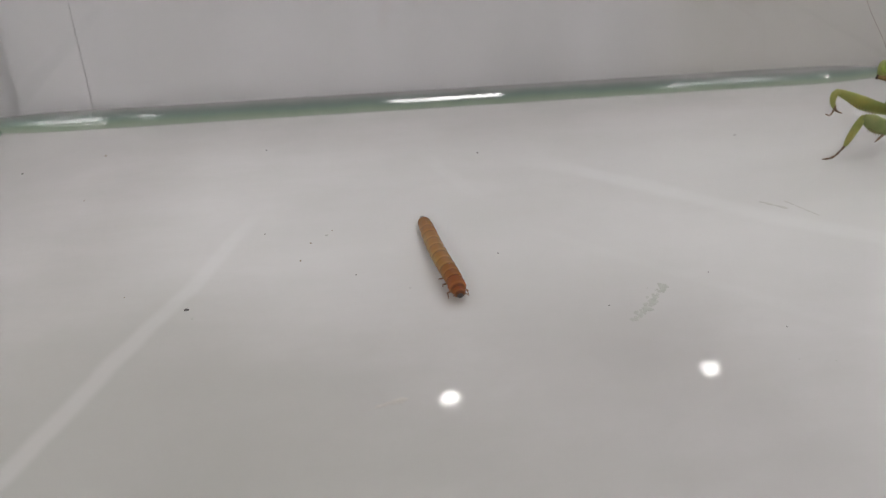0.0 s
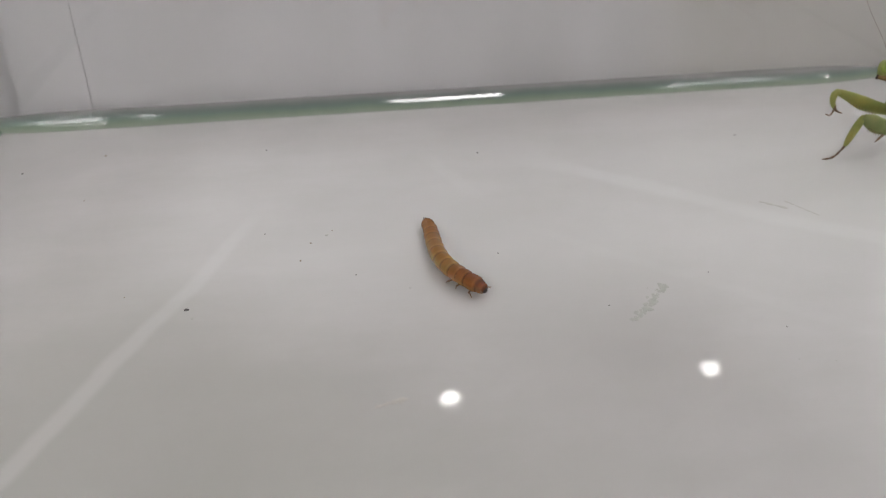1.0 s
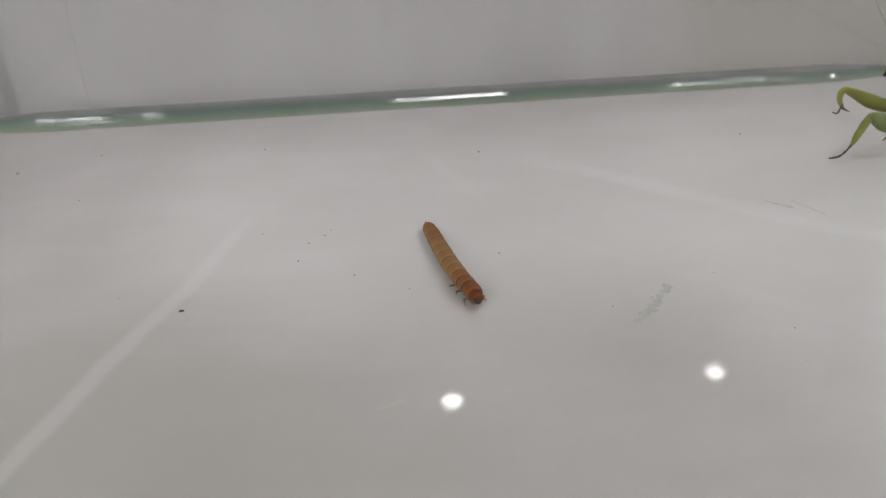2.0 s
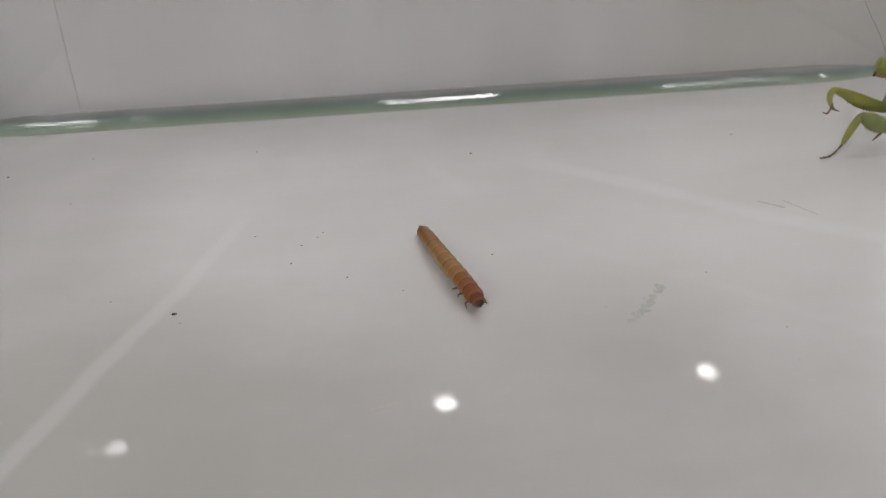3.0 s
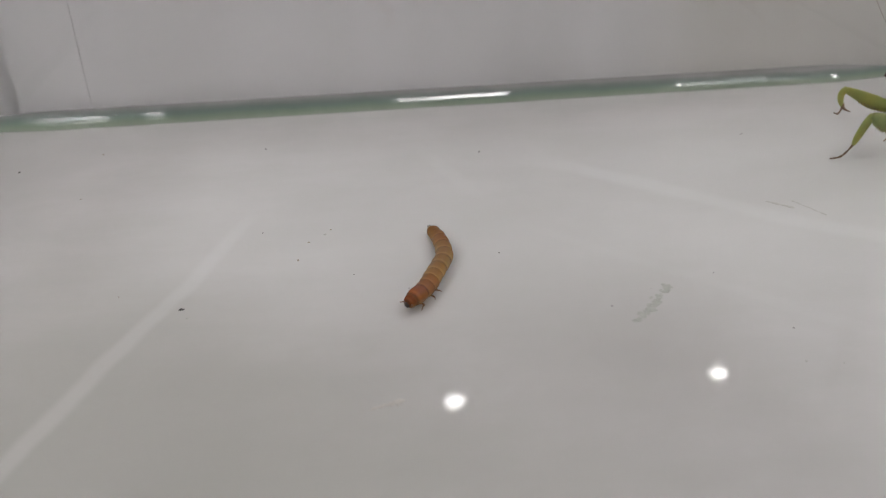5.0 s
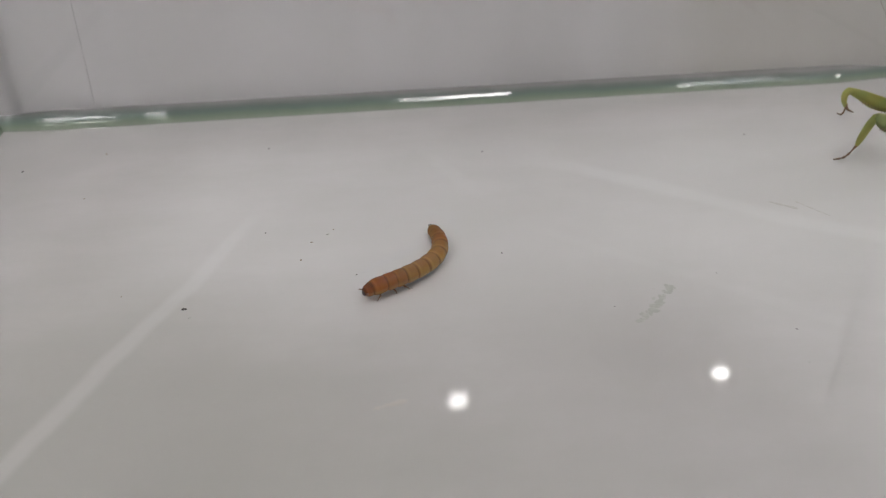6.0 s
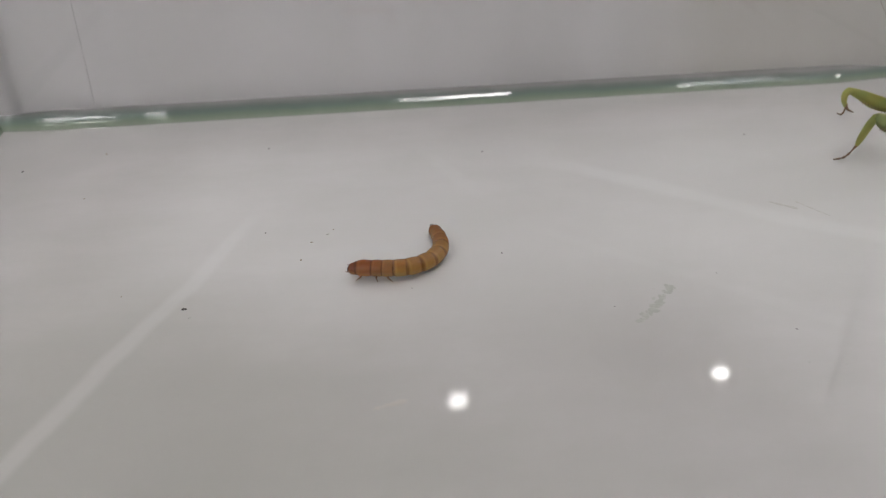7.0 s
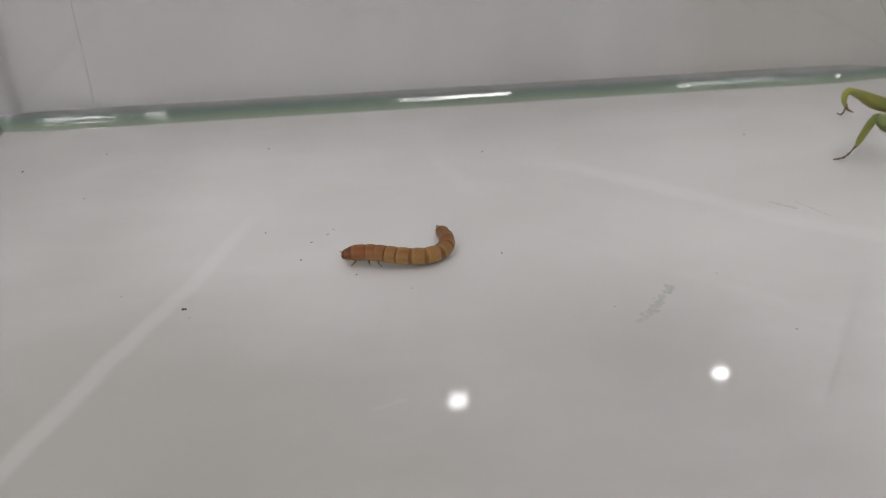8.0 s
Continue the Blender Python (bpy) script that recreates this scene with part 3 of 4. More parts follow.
def patches(name, label, spots, mat, seed):
    """A dried film: overlapping thin patches."""
    rnd = random.Random(seed)
    bm = bmesh.new()
    for x, y, size, turn in spots:
        f = flake(size / 1000, rnd.randint(0, 999), 0.00004, 1.8)
        bmesh.ops.transform(f, matrix=pose(x / 1000, y / 1000, 0.00001 + rnd.random() * 0.00002, 0, 0, turn), verts=f.verts)
        tmp = bpy.data.meshes.new("tmp")
        f.to_mesh(tmp)
        f.free()
        bm.from_mesh(tmp)
        bpy.data.meshes.remove(tmp)
    return tagged(mesh_object(name, bm, mat), label, "stain", kind="stuff")


def trail(points, seed, count, spread):
    """Small flakes strewn along a line of x, y and width in mm."""
    rnd = random.Random(seed)
    spots = []
    for (x0, y0, w0), (x1, y1, w1) in zip(points, points[1:]):
        turn = math.degrees(math.atan2(y1 - y0, x1 - x0))
        for _ in range(count):
            u = (rnd.random() + rnd.random()) / 2 if count > 10 else rnd.random()
            w = w0 + (w1 - w0) * u
            off = rnd.gauss(0, 0.45) * w * spread
            spots.append((x0 + (x1 - x0) * u + off * 0.8, y0 + (y1 - y0) * u - off * 0.7, w * rnd.uniform(0.22, 0.52), turn + rnd.uniform(-35, 35)))
    return spots


patches("smear", "grey dried smear on the marble", trail([(15.0, 116.4, 0.7), (15.9, 117.4, 0.35), (16.7, 118.2, 1.0), (18.2, 119.9, 1.1), (19.4, 121.3, 0.7), (20.6, 122.6, 0.3), (21.6, 123.6, 0.9), (22.2, 124.4, 0.7)], 1, 12, 1.0), GREYDIRT, 1)
patches("mark", "faint tan mark on the marble", trail([(-20.6, 103.6, 0.35), (-18.9, 104.1, 0.6), (-17.6, 104.5, 0.9), (-17.0, 104.7, 0.5)], 5, 8, 0.7), STAIN, 2)
patches("scratch", "faint grey scuff on the marble", trail([(50.9, 146.4, 0.5), (51.6, 145.2, 0.4), (52.8, 143.0, 0.35), (54.0, 140.8, 0.55)], 7, 9, 0.5) + trail([(46.6, 147.0, 0.6), (49.2, 144.9, 1.0), (50.4, 143.4, 0.8)], 9, 7, 0.9), SCUFF, 3)

# ---------------------------------------------------------------- mealworm
SHELLS = [segment_skin(name, colour, rim) for name, colour, rim in (
    ("tail_shell", (0.244, 0.107, 0.029), (0.075, 0.027, 0.009)),
    ("russet_shell", (0.280, 0.127, 0.033), (0.075, 0.027, 0.009)),
    ("ochre_shell", (0.325, 0.153, 0.038), (0.11, 0.046, 0.017)),
    ("amber_shell", (0.353, 0.193, 0.052), (0.13, 0.056, 0.02)),
    ("pale_amber_shell", (0.365, 0.206, 0.059), (0.14, 0.06, 0.022)),
    ("orange_amber_shell", (0.331, 0.146, 0.038), (0.075, 0.027, 0.009)),
    ("orange_brown_shell", (0.314, 0.122, 0.033), (0.07, 0.024, 0.009)),
    ("red_brown_shell", (0.306, 0.103, 0.028), (0.07, 0.024, 0.009)),
    ("head_shell", (0.239, 0.072, 0.021), (0.07, 0.024, 0.009)))]
LEGSKIN = shader("leg_amber", (0.23, 0.11, 0.045), rough=0.35, grain=0.4, scale=1800)
DARK = shader("dark_chitin", (0.035, 0.016, 0.010), rough=0.3, grain=0.3, scale=1800)
PALE = shader("pale_membrane", (0.55, 0.45, 0.28), rough=0.4, grain=0.2, scale=1800)

LENGTH = 0.0240
# length share and radius in mm, from the tail to the head
RINGS = [("tail", 0.054, 0.80, SHELLS[0]), ("abdomen_ring", 0.066, 1.02, SHELLS[1]), ("abdomen_ring", 0.082, 1.14, SHELLS[2]), ("abdomen_ring", 0.088, 1.21, SHELLS[2]), ("abdomen_ring", 0.091, 1.26, SHELLS[3]),
         ("abdomen_ring", 0.095, 1.29, SHELLS[4]), ("abdomen_ring", 0.087, 1.31, SHELLS[4]), ("abdomen_ring", 0.084, 1.31, SHELLS[4]), ("abdomen_ring", 0.074, 1.30, SHELLS[3]),
         ("thorax_ring", 0.070, 1.28, SHELLS[5]), ("thorax_ring", 0.064, 1.26, SHELLS[6]), ("thorax_ring", 0.091, 1.24, SHELLS[7]), ("head", 0.054, 0.95, SHELLS[8])]


def ring_mesh(length, radius, before, after, kind):
    """One body ring along x, from 0 to length, wide in the middle and tucked in at both ends."""
    if kind == "tail":
        prof = [(0.02, 0.05), (0.06, 0.22), (0.2, 0.45), (0.42, 0.72), (0.7, 0.95), (0.95, 1.08), (1.1, 1.02), (1.2, 0.8)]
    elif kind == "head":
        prof = [(-0.25, 0.7), (-0.05, 0.95), (0.15, 1.02), (0.4, 1.0), (0.65, 0.86), (0.85, 0.62), (0.97, 0.35), (1.0, 0.08)]
    else:
        k0, k1 = (before + radius) / 2 / radius, (after + radius) / 2 / radius
        prof = [(-0.03, k0 * 0.86), (-0.02, k0 * 0.95), (0.0, k0 * 0.97), (0.05, k0 * 0.985), (0.16, (k0 + 1) / 2 + 0.012), (0.4, 1.05), (0.68, 1.04), (0.88, (k1 + 1) / 2), (0.97, k1 * 0.972), (1.06, k1 * 0.945), (1.16, k1 * 0.86)]
    bm = bmesh.new()
    sides = 28
    rings = []
    for s, r in prof:
        ring = []
        for k in range(sides):
            ang = 2 * math.pi * k / sides
            y, z = math.cos(ang), math.sin(ang)
            z = z * 0.92
            ring.append(bm.verts.new((s * length, radius * r * y, radius * r * z)))
        rings.append(ring)
    for r0, r1 in zip(rings, rings[1:]):
        for k in range(sides):
            bm.faces.new((r0[k], r0[(k + 1) % sides], r1[(k + 1) % sides], r1[k]))
    bm.faces.new(rings[0])
    bm.faces.new(rings[-1])
    return bm


def build_worm():
    worm = empty("mealworm", pose(-0.005, 0.138, 0))
    tagged(worm, "amber ringed mealworm wriggling on the marble", "mealworm")
    rings = []
    for i, (name, share, radius, mat) in enumerate(RINGS):
        before = RINGS[i - 1][2] if i else radius * 0.6
        after = RINGS[i + 1][2] if i + 1 < len(RINGS) else radius
        length, r = share * LENGTH, radius / 1000
        ob = part(name, ring_mesh(length, r, before / 1000, after / 1000, name), mat, worm)
        rings.append(ob)
        if name == "thorax_ring":
            reach = 0.0004 if i == 11 else 0.0005
            for sgn in (-1, 1):
                x = length * (0.62 if i == 11 else 0.5)
                lean = 0.0004 if i == 11 else (-0.0001 if i == 10 else -0.0004)
                pts, rad = smooth_line([(x, sgn * r * 0.55, -r * 0.55), (x + lean * 0.4, sgn * (r + 0.0002), -r * 0.62), (x + lean, sgn * (r + reach * 0.5), -r * 0.72), (x + lean * 2.0, sgn * (r + reach * 0.62), -r * 0.92 - 0.0002)],
                                       [0.00018, 0.00012, 0.00009, 0.00004], 4)
                part("leg", tube(pts, rad, 8), LEGSKIN, ob)
        if name == "head":
            for sgn in (-1, 1):
                pts, rad = smooth_line([(length * 0.55, sgn * r * 0.6, 0.0), (length * 0.95, sgn * r * 1.0, 0.0), (length * 1.12, sgn * r * 1.05, 0.0001)], [0.0001, 0.00008, 0.00004], 3)
                part("antenna", tube(pts, rad, 7), LEGSKIN, ob)
            bm = bmesh.new()
            bmesh.ops.create_uvsphere(bm, u_segments=14, v_segments=8, radius=1)
            bmesh.ops.transform(bm, matrix=Matrix.Translation((length * 0.82, 0, -r * 0.12)) @ Matrix.Diagonal((length * 0.26, r * 0.52, r * 0.55, 1)), verts=bm.verts)
            part("mouthparts", bm, DARK, ob, "dark brown mouthparts")
        if name == "tail":
            for sgn in (-1, 1):
                pts, rad = smooth_line([(length * 0.25, sgn * r * 0.18, r * 0.2), (0.0, sgn * r * 0.2, r * 0.34), (-length * 0.16, sgn * r * 0.16, r * 0.5)], [0.00018, 0.00014, 0.00005], 3)
                part("tail_spine", tube(pts, rad, 7), DARK, ob, "dark pointed tail spine")
            bm = tube([(length * 0.36, 0, 0), (length * 0.46, 0, 0)], [r * 0.72, r * 0.80], 20)
            part("pale_band", bm, PALE, ob, "pale soft band")
    return worm, rings


worm, worm_rings = build_worm()

# ---------------------------------------------------------------- mantis
LEAF = shader("leaf_green_skin", (0.185, 0.22, 0.08), rough=0.5, second=(0.275, 0.285, 0.105), scale=500, bump=0.1, sss=0.25)
FEMUR = shader("yellow_green_skin", (0.33, 0.32, 0.08), rough=0.5, second=(0.22, 0.27, 0.085), scale=350, bump=0.1, sss=0.25)
BROWNLIMB = shader("brown_limb_skin", (0.20, 0.125, 0.07), rough=0.45, grain=0.4, scale=900)
OLIVE = shader("olive_limb_skin", (0.24, 0.25, 0.08), rough=0.45, second=(0.17, 0.15, 0.06), scale=500)
FACE = shader("orange_brown_face", (0.24, 0.15, 0.035), rough=0.4, grain=0.4, scale=900)
HEADSKIN = shader("yellow_green_head_skin", (0.29, 0.315, 0.075), rough=0.5, second=(0.235, 0.255, 0.07), scale=500, bump=0.1, sss=0.25)
EYE = shader("pale_green_eye", (0.27, 0.345, 0.055), rough=0.15, grain=0.3, scale=900, coat=0.6)


def build_mantis():
    base = Vector((0.080, 0.158, 0.0))
    mantis = empty("mantis", Matrix.Translation(base))
    tagged(mantis, "small green praying mantis standing on the marble", "mantis")

    def limb(name, points, radii, mat, parent=mantis, label="", sides=12, squash=1.0, steps=5):
        pts = [Vector(p) / 1000 - base for p in points]
        pts, rad = smooth_line(pts, [r / 1000 for r in radii], steps)
        return part(name, tube(pts, rad, sides, squash), mat, parent, label)

    def foot(points, radii, parent=mantis):
        """A tarsus of five little beads and a claw."""
        pts, rad = smooth_line([Vector(p) / 1000 - base for p in points], [r / 1000 for r in radii], 8)
        n = len(pts) - 1
        rad = [r * (0.62 + 0.55 * abs(math.sin(math.pi * 5 * i / n))) for i, r in enumerate(rad)]
        return part("tarsus", tube(pts, rad, 8), BROWNLIMB, parent)

    # head: a wedge with bulging eyes and a brown lower face
    bm = bmesh.new()
    for p in ((71.7, 161.0, 15.6), (71.9, 160.5, 16.4), (72.2, 160.2, 18.1), (72.7, 162.6, 18.6), (74.2, 160.0, 17.9), (75.8, 160.2, 17.2), (77.5, 160.9, 16.3),
              (77.8, 162.0, 15.6), (76.3, 160.3, 15.2), (74.5, 160.1, 15.0), (72.8, 160.4, 15.2), (76.0, 163.0, 16.5), (73.0, 163.0, 16.2)):
        bm.verts.new(Vector(p) / 1000 - base)
    bmesh.ops.convex_hull(bm, input=bm.verts)
    bmesh.ops.triangulate(bm, faces=bm.faces)
    bmesh.ops.subdivide_edges(bm, edges=bm.edges, cuts=2, smooth=0.15, use_grid_fill=True)
    for _ in range(2):
        bmesh.ops.smooth_vert(bm, verts=bm.verts, factor=0.4, use_axis_x=True, use_axis_y=True, use_axis_z=True)
    head = part("head", bm, HEADSKIN, mantis, "yellow-green wedge-shaped head")
    for x, y, z, s, tall in ((72.7, 160.4, 17.5, 0.85, 1.25), (77.1, 160.7, 16.1, 0.62, 1.1)):
        bm = bmesh.new()
        bmesh.ops.create_uvsphere(bm, u_segments=18, v_segments=12, radius=1)
        bmesh.ops.transform(bm, matrix=Matrix.Translation(Vector((x, y, z)) / 1000 - base) @ Matrix.Diagonal((s / 1000, s * 0.6 / 1000, s * tall / 1000, 1)), verts=bm.verts)
        part("eye", bm, EYE, head, "glossy pale green compound eye")
    limb("face_band", [(71.7, 160.5, 15.75), (72.8, 160.05, 15.6), (74.6, 159.9, 15.45), (76.6, 160.2, 15.5)], [0.30, 0.42, 0.36, 0.12], FACE, head, "orange-brown lower face")
    limb("mandible", [(71.9, 160.7, 15.9), (71.4, 160.6, 15.4)], [0.42, 0.18], DARK, head, "dark mandible")
    limb("antenna", [(75.0, 161.0, 18.0), (78.2, 161.0, 20.6), (83.0, 161.0, 25.2)], [0.06, 0.045, 0.03], BROWNLIMB, head, "thin brown antenna", 6)
    limb("antenna", [(73.6, 161.0, 18.4), (71.2, 161.0, 22.5), (67.4, 161.0, 28.0), (66.0, 161.0, 31.0)], [0.045, 0.035, 0.03, 0.02], BROWNLIMB, head, "thin brown antenna", 6)
    # trunk
    limb("prothorax", [(75.2, 161.3, 15.9), (76.9, 161.2, 14.6), (79.6, 161.0, 12.8), (83.4, 160.4, 9.6), (87.0, 159.6, 7.2)], [0.75, 1.1, 1.1, 1.3, 1.75], LEAF, label="leaf-green front thorax")
    limb("abdomen", [(85.6, 159.8, 7.6), (90.0, 158.6, 6.0), (96.0, 156.5, 5.8), (102.0, 154.0, 6.4), (106.0, 152.2, 7.4)], [1.7, 2.1, 2.4, 2.0, 0.7], LEAF, label="leaf-green abdomen", sides=16)
    # raised fore leg
    coxa = limb("fore_coxa", [(77.0, 161.6, 13.6), (76.8, 161.8, 11.4), (76.2, 162.0, 9.2)], [1.1, 1.15, 0.95], LEAF)
    femur = limb("fore_femur", [(77.4, 162.0, 8.4), (74.0, 162.0, 9.3), (71.0, 162.0, 10.4), (68.2, 162.0, 11.8), (65.7, 162.0, 12.9)], [0.8, 1.25, 1.4, 1.0, 0.55], FEMUR, squash=0.6)
    for k in range(9):
        s = k / 8
        x, z = 73.4 - 5.4 * s, 8.25 + 2.55 * s
        limb("spine", [(x, 161.4, z + 0.2), (x + 0.25, 161.3, z - 0.5)], [0.10, 0.02], BROWNLIMB, femur, sides=5, steps=2)
    limb("fore_tibia", [(65.9, 162.0, 13.0), (65.1, 162.0, 12.3), (65.1, 162.0, 11.0), (65.7, 162.0, 9.8)], [0.6, 0.6, 0.5, 0.3], FEMUR)
    limb("tibial_claw", [(65.5, 161.9, 10.4), (66.0, 161.9, 9.4), (67.4, 161.9, 8.7)], [0.34, 0.26, 0.04], BROWNLIMB, label="dark hooked claw")
    foot([(65.5, 161.9, 10.2), (65.4, 161.8, 9.2), (64.9, 161.7, 8.6), (64.0, 161.6, 8.9)], [0.16, 0.16, 0.17, 0.10])
    # standing fore leg
    limb("fore_coxa", [(76.2, 160.8, 14.6), (76.6, 160.2, 11.8), (76.9, 159.6, 8.6), (76.4, 159.0, 5.8)], [0.9, 1.22, 1.3, 0.8], LEAF, squash=0.75)
    femur = limb("fore_femur", [(77.2, 159.2, 5.6), (75.3, 159.2, 6.1), (73.2, 159.2, 7.0), (71.5, 159.2, 8.0), (69.8, 159.2, 8.9)], [0.75, 1.2, 1.65, 1.45, 0.6], LEAF, squash=0.6)
    for k in range(8):
        s = k / 7
        x, z = 74.4 - 3.2 * s, 5.2 + 1.5 * s
        limb("spine", [(x, 158.7, z + 0.2), (x - 0.45, 158.6, z - 0.4)], [0.11, 0.02], BROWNLIMB, femur, sides=5, steps=2)
    limb("spur", [(74.2, 158.9, 5.4), (73.5, 158.8, 4.6), (72.8, 158.7, 4.0)], [0.24, 0.2, 0.05], BROWNLIMB, femur, sides=6)
    limb("fore_tibia", [(70.2, 159.4, 8.9), (69.5, 159.7, 7.2), (68.7, 160.1, 4.6), (68.3, 160.3, 3.0)], [0.55, 0.72, 0.62, 0.32], FEMUR)
    foot([(68.4, 160.3, 3.2), (67.6, 160.7, 1.5), (66.8, 161.0, 0.5), (65.6, 161.1, 0.2), (64.9, 161.2, 0.15)], [0.2, 0.17, 0.2, 0.17, 0.08])
    # walking legs
    limb("middle_leg", [(79.0, 162.2, 9.2), (82.2, 162.4, 6.9), (86.4, 162.6, 4.0)], [0.32, 0.38, 0.4], BROWNLIMB, label="brown middle leg")
    limb("middle_tibia", [(86.4, 162.6, 4.0), (88.6, 165.0, 2.2), (90.0, 167.5, 0.2)], [0.38, 0.3, 0.15], BROWNLIMB)
    limb("hind_femur", [(86.0, 158.2, 6.4), (84.3, 156.6, 7.0), (82.9, 155.2, 7.1)], [0.6, 0.55, 0.45], LEAF)
    limb("hind_tibia", [(82.9, 155.2, 7.2), (82.4, 152.6, 4.2), (82.2, 150.0, 1.4), (82.0, 148.9, 0.4)], [0.45, 0.36, 0.26, 0.16], OLIVE)
    foot([(82.0, 148.9, 0.5), (81.9, 148.2, 0.18), (82.3, 147.4, 0.12)], [0.2, 0.18, 0.08])
    limb("rear_leg", [(90.0, 160.5, 6.5), (91.4, 167.6, 10.2), (93.8, 168.2, 5.0), (95.0, 169.0, 0.25)], [0.5, 0.34, 0.28, 0.16], BROWNLIMB)
    limb("rear_leg", [(93.0, 156.0, 6.0), (96.0, 150.0, 10.5), (98.0, 146.0, 5.0), (98.5, 143.5, 0.3)], [0.6, 0.5, 0.35, 0.2], OLIVE)
    return mantis


build_mantis()


# ---------------------------------------------------------------- movement
def motions():
    # seconds, tail x and y in mm, and the body's heading in radians at five even steps from the tail to the head
    start = [
        (0.0, -10.63, 148.61, -1.45, -1.50, -1.42, -1.36, -1.53),
        (0.1, -10.47, 148.64, -1.47, -1.47, -1.36, -1.43, -1.75),
        (0.2, -10.52, 148.51, -1.46, -1.45, -1.38, -1.59, -1.95),
        (0.3, -10.64, 148.41, -1.45, -1.41, -1.41, -1.80, -2.24),
        (0.4, -10.64, 148.31, -1.44, -1.42, -1.48, -1.72, -1.93),
        (0.5, -10.57, 148.03, -1.44, -1.44, -1.51, -1.65, -1.70),
        (0.6, -10.50, 148.53, -1.42, -1.49, -1.58, -1.46, -1.11),
        (0.7, -10.42, 148.35, -1.42, -1.51, -1.50, -1.37, -1.19),
        (0.8, -10.37, 148.04, -1.41, -1.53, -1.44, -1.25, -1.11),
        (0.9, -10.31, 148.00, -1.41, -1.56, -1.40, -1.16, -1.03),
    ]
    early = [
        (1.0, -10.21, 148.03, -1.37, -1.60, -1.45, -1.00, -0.90),
        (1.1, -10.29, 147.91, -1.40, -1.53, -1.34, -1.19, -1.17),
        (1.2, -10.36, 147.74, -1.41, -1.51, -1.36, -1.29, -1.35),
        (1.3, -10.38, 147.54, -1.42, -1.50, -1.36, -1.36, -1.54),
        (1.4, -10.29, 147.47, -1.43, -1.48, -1.32, -1.39, -1.71),
        (1.5, -10.22, 147.65, -1.41, -1.47, -1.39, -1.27, -1.18),
        (1.6, -10.07, 147.33, -1.43, -1.47, -1.36, -1.21, -1.09),
        (1.7, -10.13, 146.98, -1.42, -1.45, -1.37, -1.31, -1.38),
    ]
    turning = [
        (2.8, -10.02, 145.94, -1.40, -1.36, -1.27, -1.26, -1.30),
        (2.9, -9.96, 145.54, -1.39, -1.34, -1.22, -1.35, -1.70),
        (3.0, -10.01, 145.83, -1.39, -1.35, -1.30, -1.29, -1.39),
        (3.1, -9.78, 145.47, -1.39, -1.35, -1.25, -1.28, -1.42),
        (3.2, -9.79, 145.58, -1.40, -1.34, -1.20, -1.38, -1.86),
        (3.3, -9.85, 145.40, -1.38, -1.33, -1.27, -1.52, -1.86),
        (3.4, -10.05, 145.30, -1.37, -1.31, -1.27, -1.64, -2.03),
        (3.5, -10.34, 145.65, -1.35, -1.36, -1.31, -1.64, -2.00),
        (3.6, -10.07, 145.28, -1.37, -1.30, -1.37, -1.73, -2.09),
        (3.7, -9.96, 145.12, -1.37, -1.32, -1.42, -1.62, -1.75),
    ]
    curling = [
        (3.8, -10.26, 145.33, -1.39, -1.32, -1.44, -1.62, -1.72),
        (3.9, -10.71, 145.57, -1.40, -1.24, -1.27, -2.02, -3.19),
        (4.0, -10.43, 145.42, -1.40, -1.27, -1.43, -2.08, -2.56),
        (4.1, -10.98, 144.98, -1.35, -1.21, -1.49, -2.31, -3.26),
        (4.2, -11.18, 145.29, -1.32, -1.19, -1.57, -2.49, -3.43),
        (4.3, -11.16, 145.50, -1.28, -1.20, -1.65, -2.68, -3.82),
        (4.4, -11.11, 145.35, -1.25, -1.20, -1.75, -2.55, -3.19),
        (4.5, -11.00, 145.59, -1.24, -1.20, -1.87, -2.52, -2.41),
        (4.6, -10.65, 145.46, -1.23, -1.25, -1.77, -2.31, -2.65),
        (4.7, -10.26, 145.32, -1.23, -1.32, -1.83, -2.18, -2.33),
    ]
    settling = [
        (5.8, -9.56, 144.99, -1.23, -1.54, -2.08, -2.55, -2.94),
        (5.9, -9.75, 145.19, -1.23, -1.55, -2.11, -2.73, -3.36),
        (6.0, -10.07, 145.51, -1.24, -1.55, -2.27, -2.70, -2.58),
        (6.1, -10.10, 145.16, -1.23, -1.54, -2.28, -3.25, -4.10),
        (6.2, -9.98, 145.06, -1.23, -1.51, -2.31, -3.23, -3.72),
        (6.3, -9.80, 145.05, -1.25, -1.52, -2.34, -3.30, -3.92),
        (6.4, -9.77, 145.15, -1.25, -1.52, -2.39, -3.28, -3.79),
        (6.5, -9.87, 145.47, -1.30, -1.47, -2.40, -3.45, -3.58),
        (6.6, -9.88, 145.04, -1.26, -1.51, -2.53, -3.55, -4.10),
        (6.7, -9.84, 145.07, -1.27, -1.51, -2.47, -3.42, -3.84),
        (6.8, -9.85, 145.27, -1.25, -1.53, -2.46, -3.21, -3.66),
        (6.9, -9.86, 145.35, -1.26, -1.55, -2.50, -3.21, -3.60),
    ]
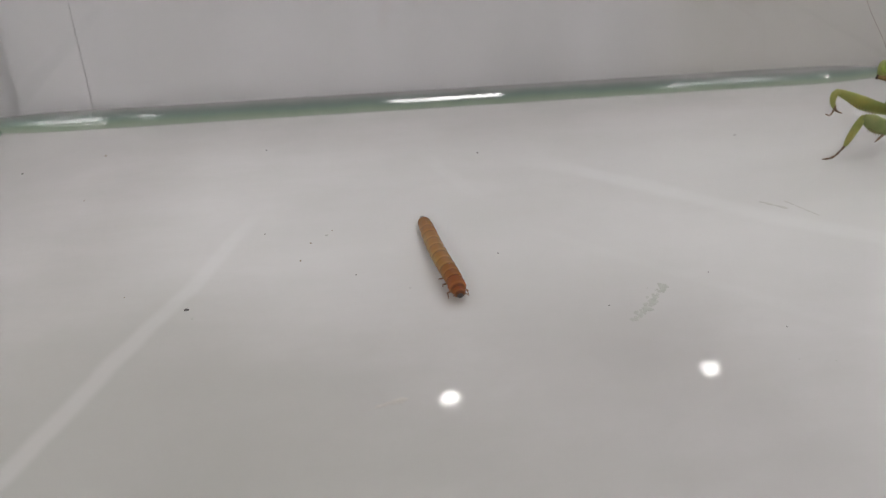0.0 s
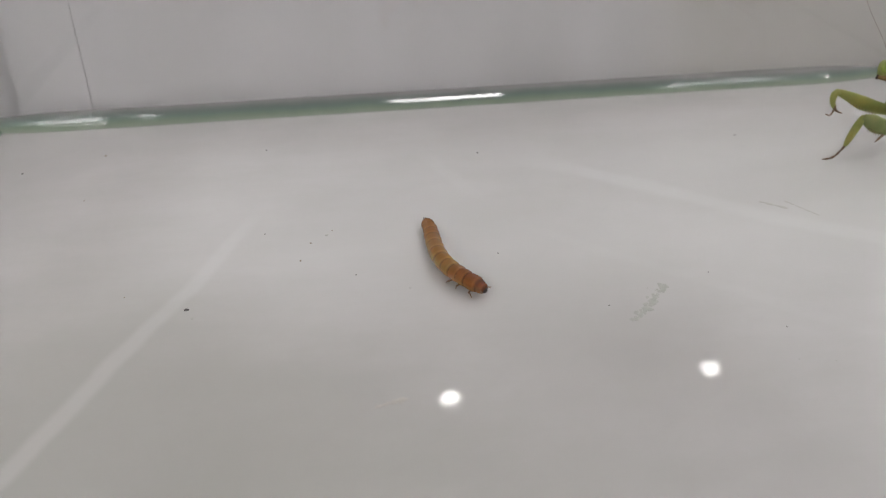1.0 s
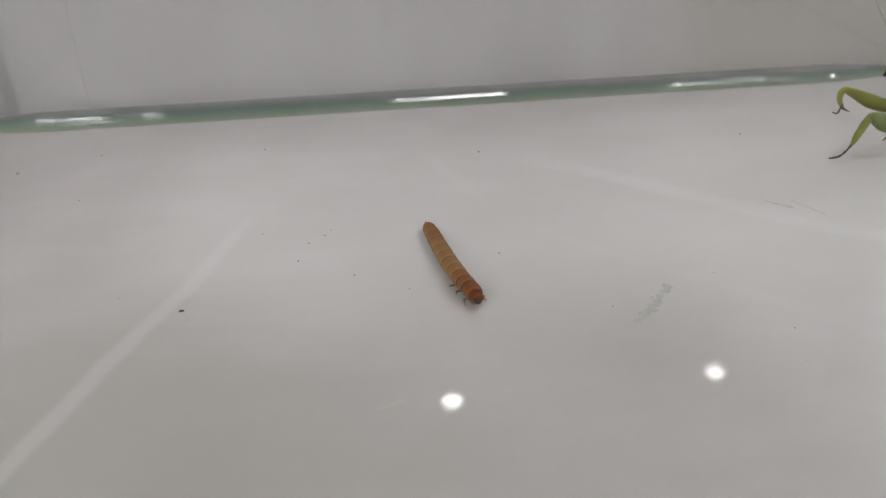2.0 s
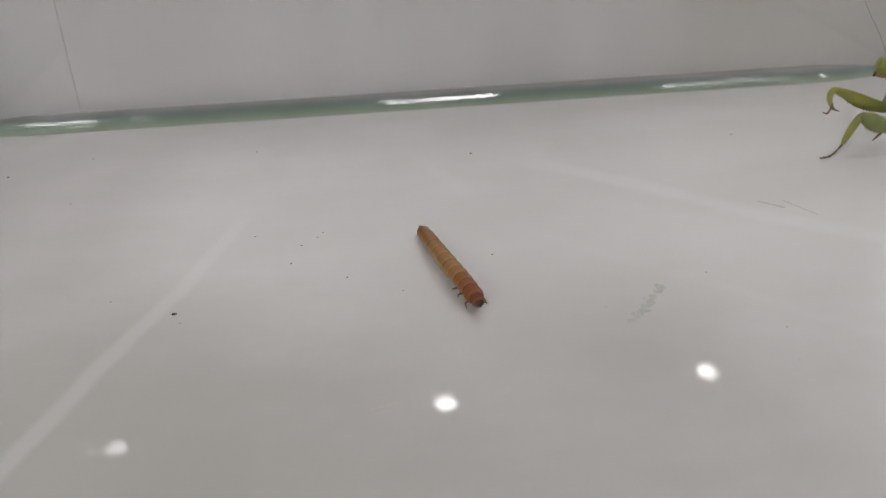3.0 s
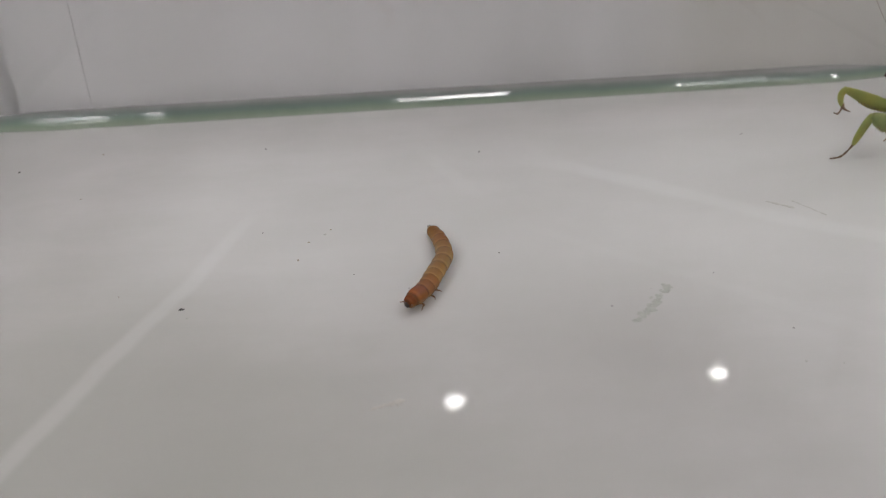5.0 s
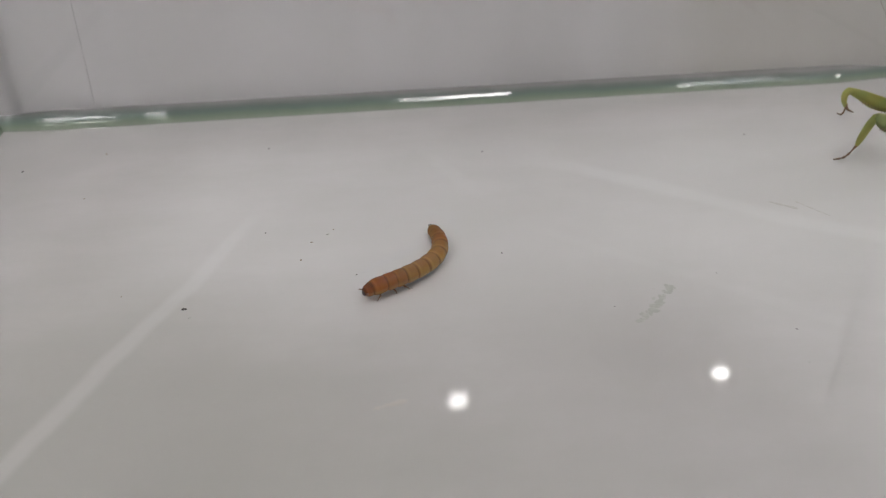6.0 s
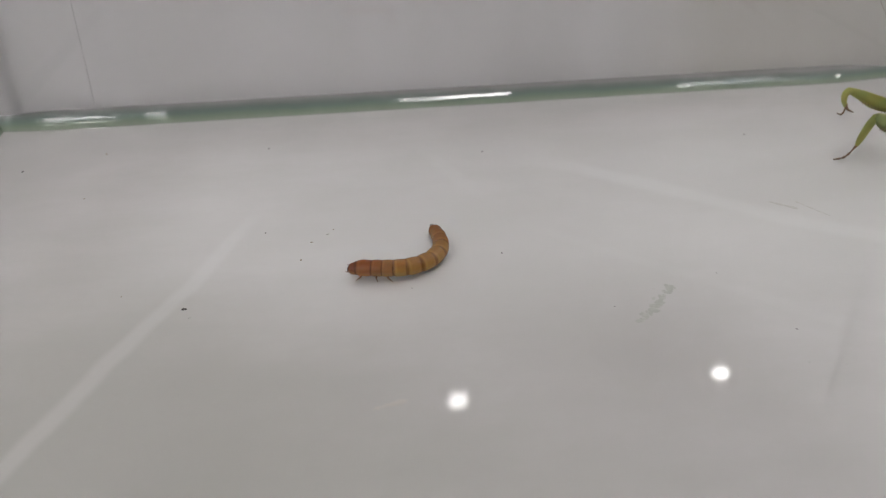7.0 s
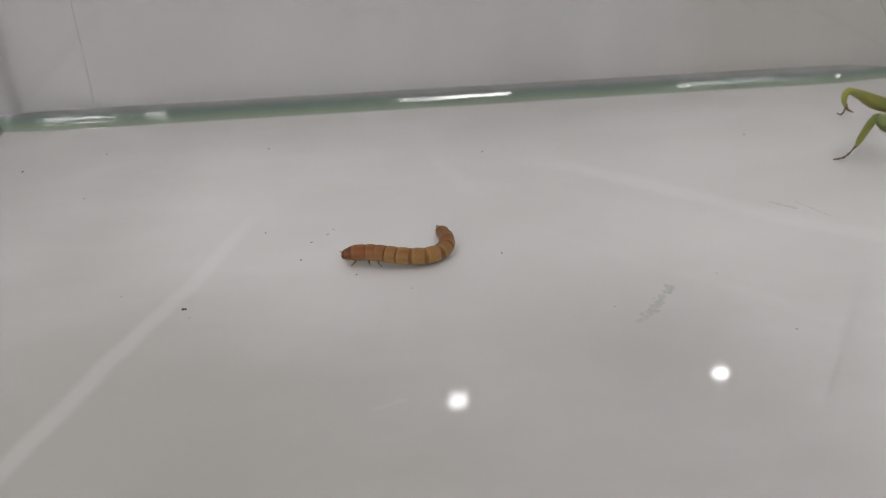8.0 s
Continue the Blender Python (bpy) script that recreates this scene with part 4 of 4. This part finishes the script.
    ending = [
        (7.0, -9.83, 145.49, -1.31, -1.52, -2.48, -3.39, -3.27),
        (7.1, -9.74, 145.28, -1.26, -1.59, -2.51, -2.90, -3.09),
        (7.2, -9.81, 145.32, -1.27, -1.53, -2.52, -3.20, -3.65),
        (7.3, -9.89, 145.35, -1.27, -1.50, -2.52, -3.31, -3.96),
        (7.4, -9.93, 145.45, -1.27, -1.48, -2.54, -3.48, -4.38),
        (7.5, -9.92, 145.80, -1.34, -1.32, -2.53, -3.96, -3.97),
        (7.6, -9.77, 145.17, -1.25, -1.48, -2.81, -3.87, -4.40),
        (7.7, -9.72, 144.93, -1.21, -1.50, -2.78, -3.87, -4.44),
        (7.8, -9.68, 144.81, -1.16, -1.58, -2.91, -3.79, -4.20),
        (7.9, -9.62, 144.69, -1.12, -1.64, -3.01, -3.71, -3.87),
        (8.0, -8.95, 144.95, -1.13, -1.66, -3.28, -3.66, -2.85),
    ]
    centre = worm.matrix_basis.translation
    keyed = [[] for _ in RINGS]
    n = 120
    for t, tx, ty, *bend in start + early + turning + curling + settling + ending:
        s = (np.arange(n) + 0.5) / n
        turn = np.interp(s, [0, 0.25, 0.5, 0.75, 1], bend)
        turn = np.convolve(np.r_[[turn[0]] * 10, turn, [turn[-1]] * 10], np.ones(21) / 21, "valid")
        way = np.c_[np.cos(turn), np.sin(turn)] * LENGTH / n
        line = np.r_[[[tx / 1000, ty / 1000]], np.array([tx, ty]) / 1000 + np.cumsum(way, 0)]
        done = 0.0
        for k, (name, share, radius, mat) in enumerate(RINGS):
            a, b = line[round(done * n)], line[min(n, round((done + share) * n))]
            done += share
            lift = float(np.interp(done, [0.0, 0.15, 0.45, 0.75, 1.0], [0.0003, 0.0001, 0.0002, 0.0006, 0.0007]))
            z = 0.92 * radius / 1000 + lift + (0.00015 if name == "head" else 0.0)
            heading = math.degrees(math.atan2(b[1] - a[1], b[0] - a[0]))
            keyed[k].append((t, pose(a[0] - centre.x - 0.17 * lift, a[1] - centre.y - 1.65 * lift, z, 0, 0, heading)))
    for ob, rows in zip(worm_rings, keyed):
        walk(ob, rows)
    # the unseen blocker slides aside to let the dim downlight's reflection show, then returns
    here = lambda x: pose(x, 0.290, 0)
    walk(bottle, [(0, here(-0.125)), (1.9, here(-0.125)), (2.7, here(-0.195)), (4.5, here(-0.195)), (4.6, here(-0.125)), (8, here(-0.125))])


motions()
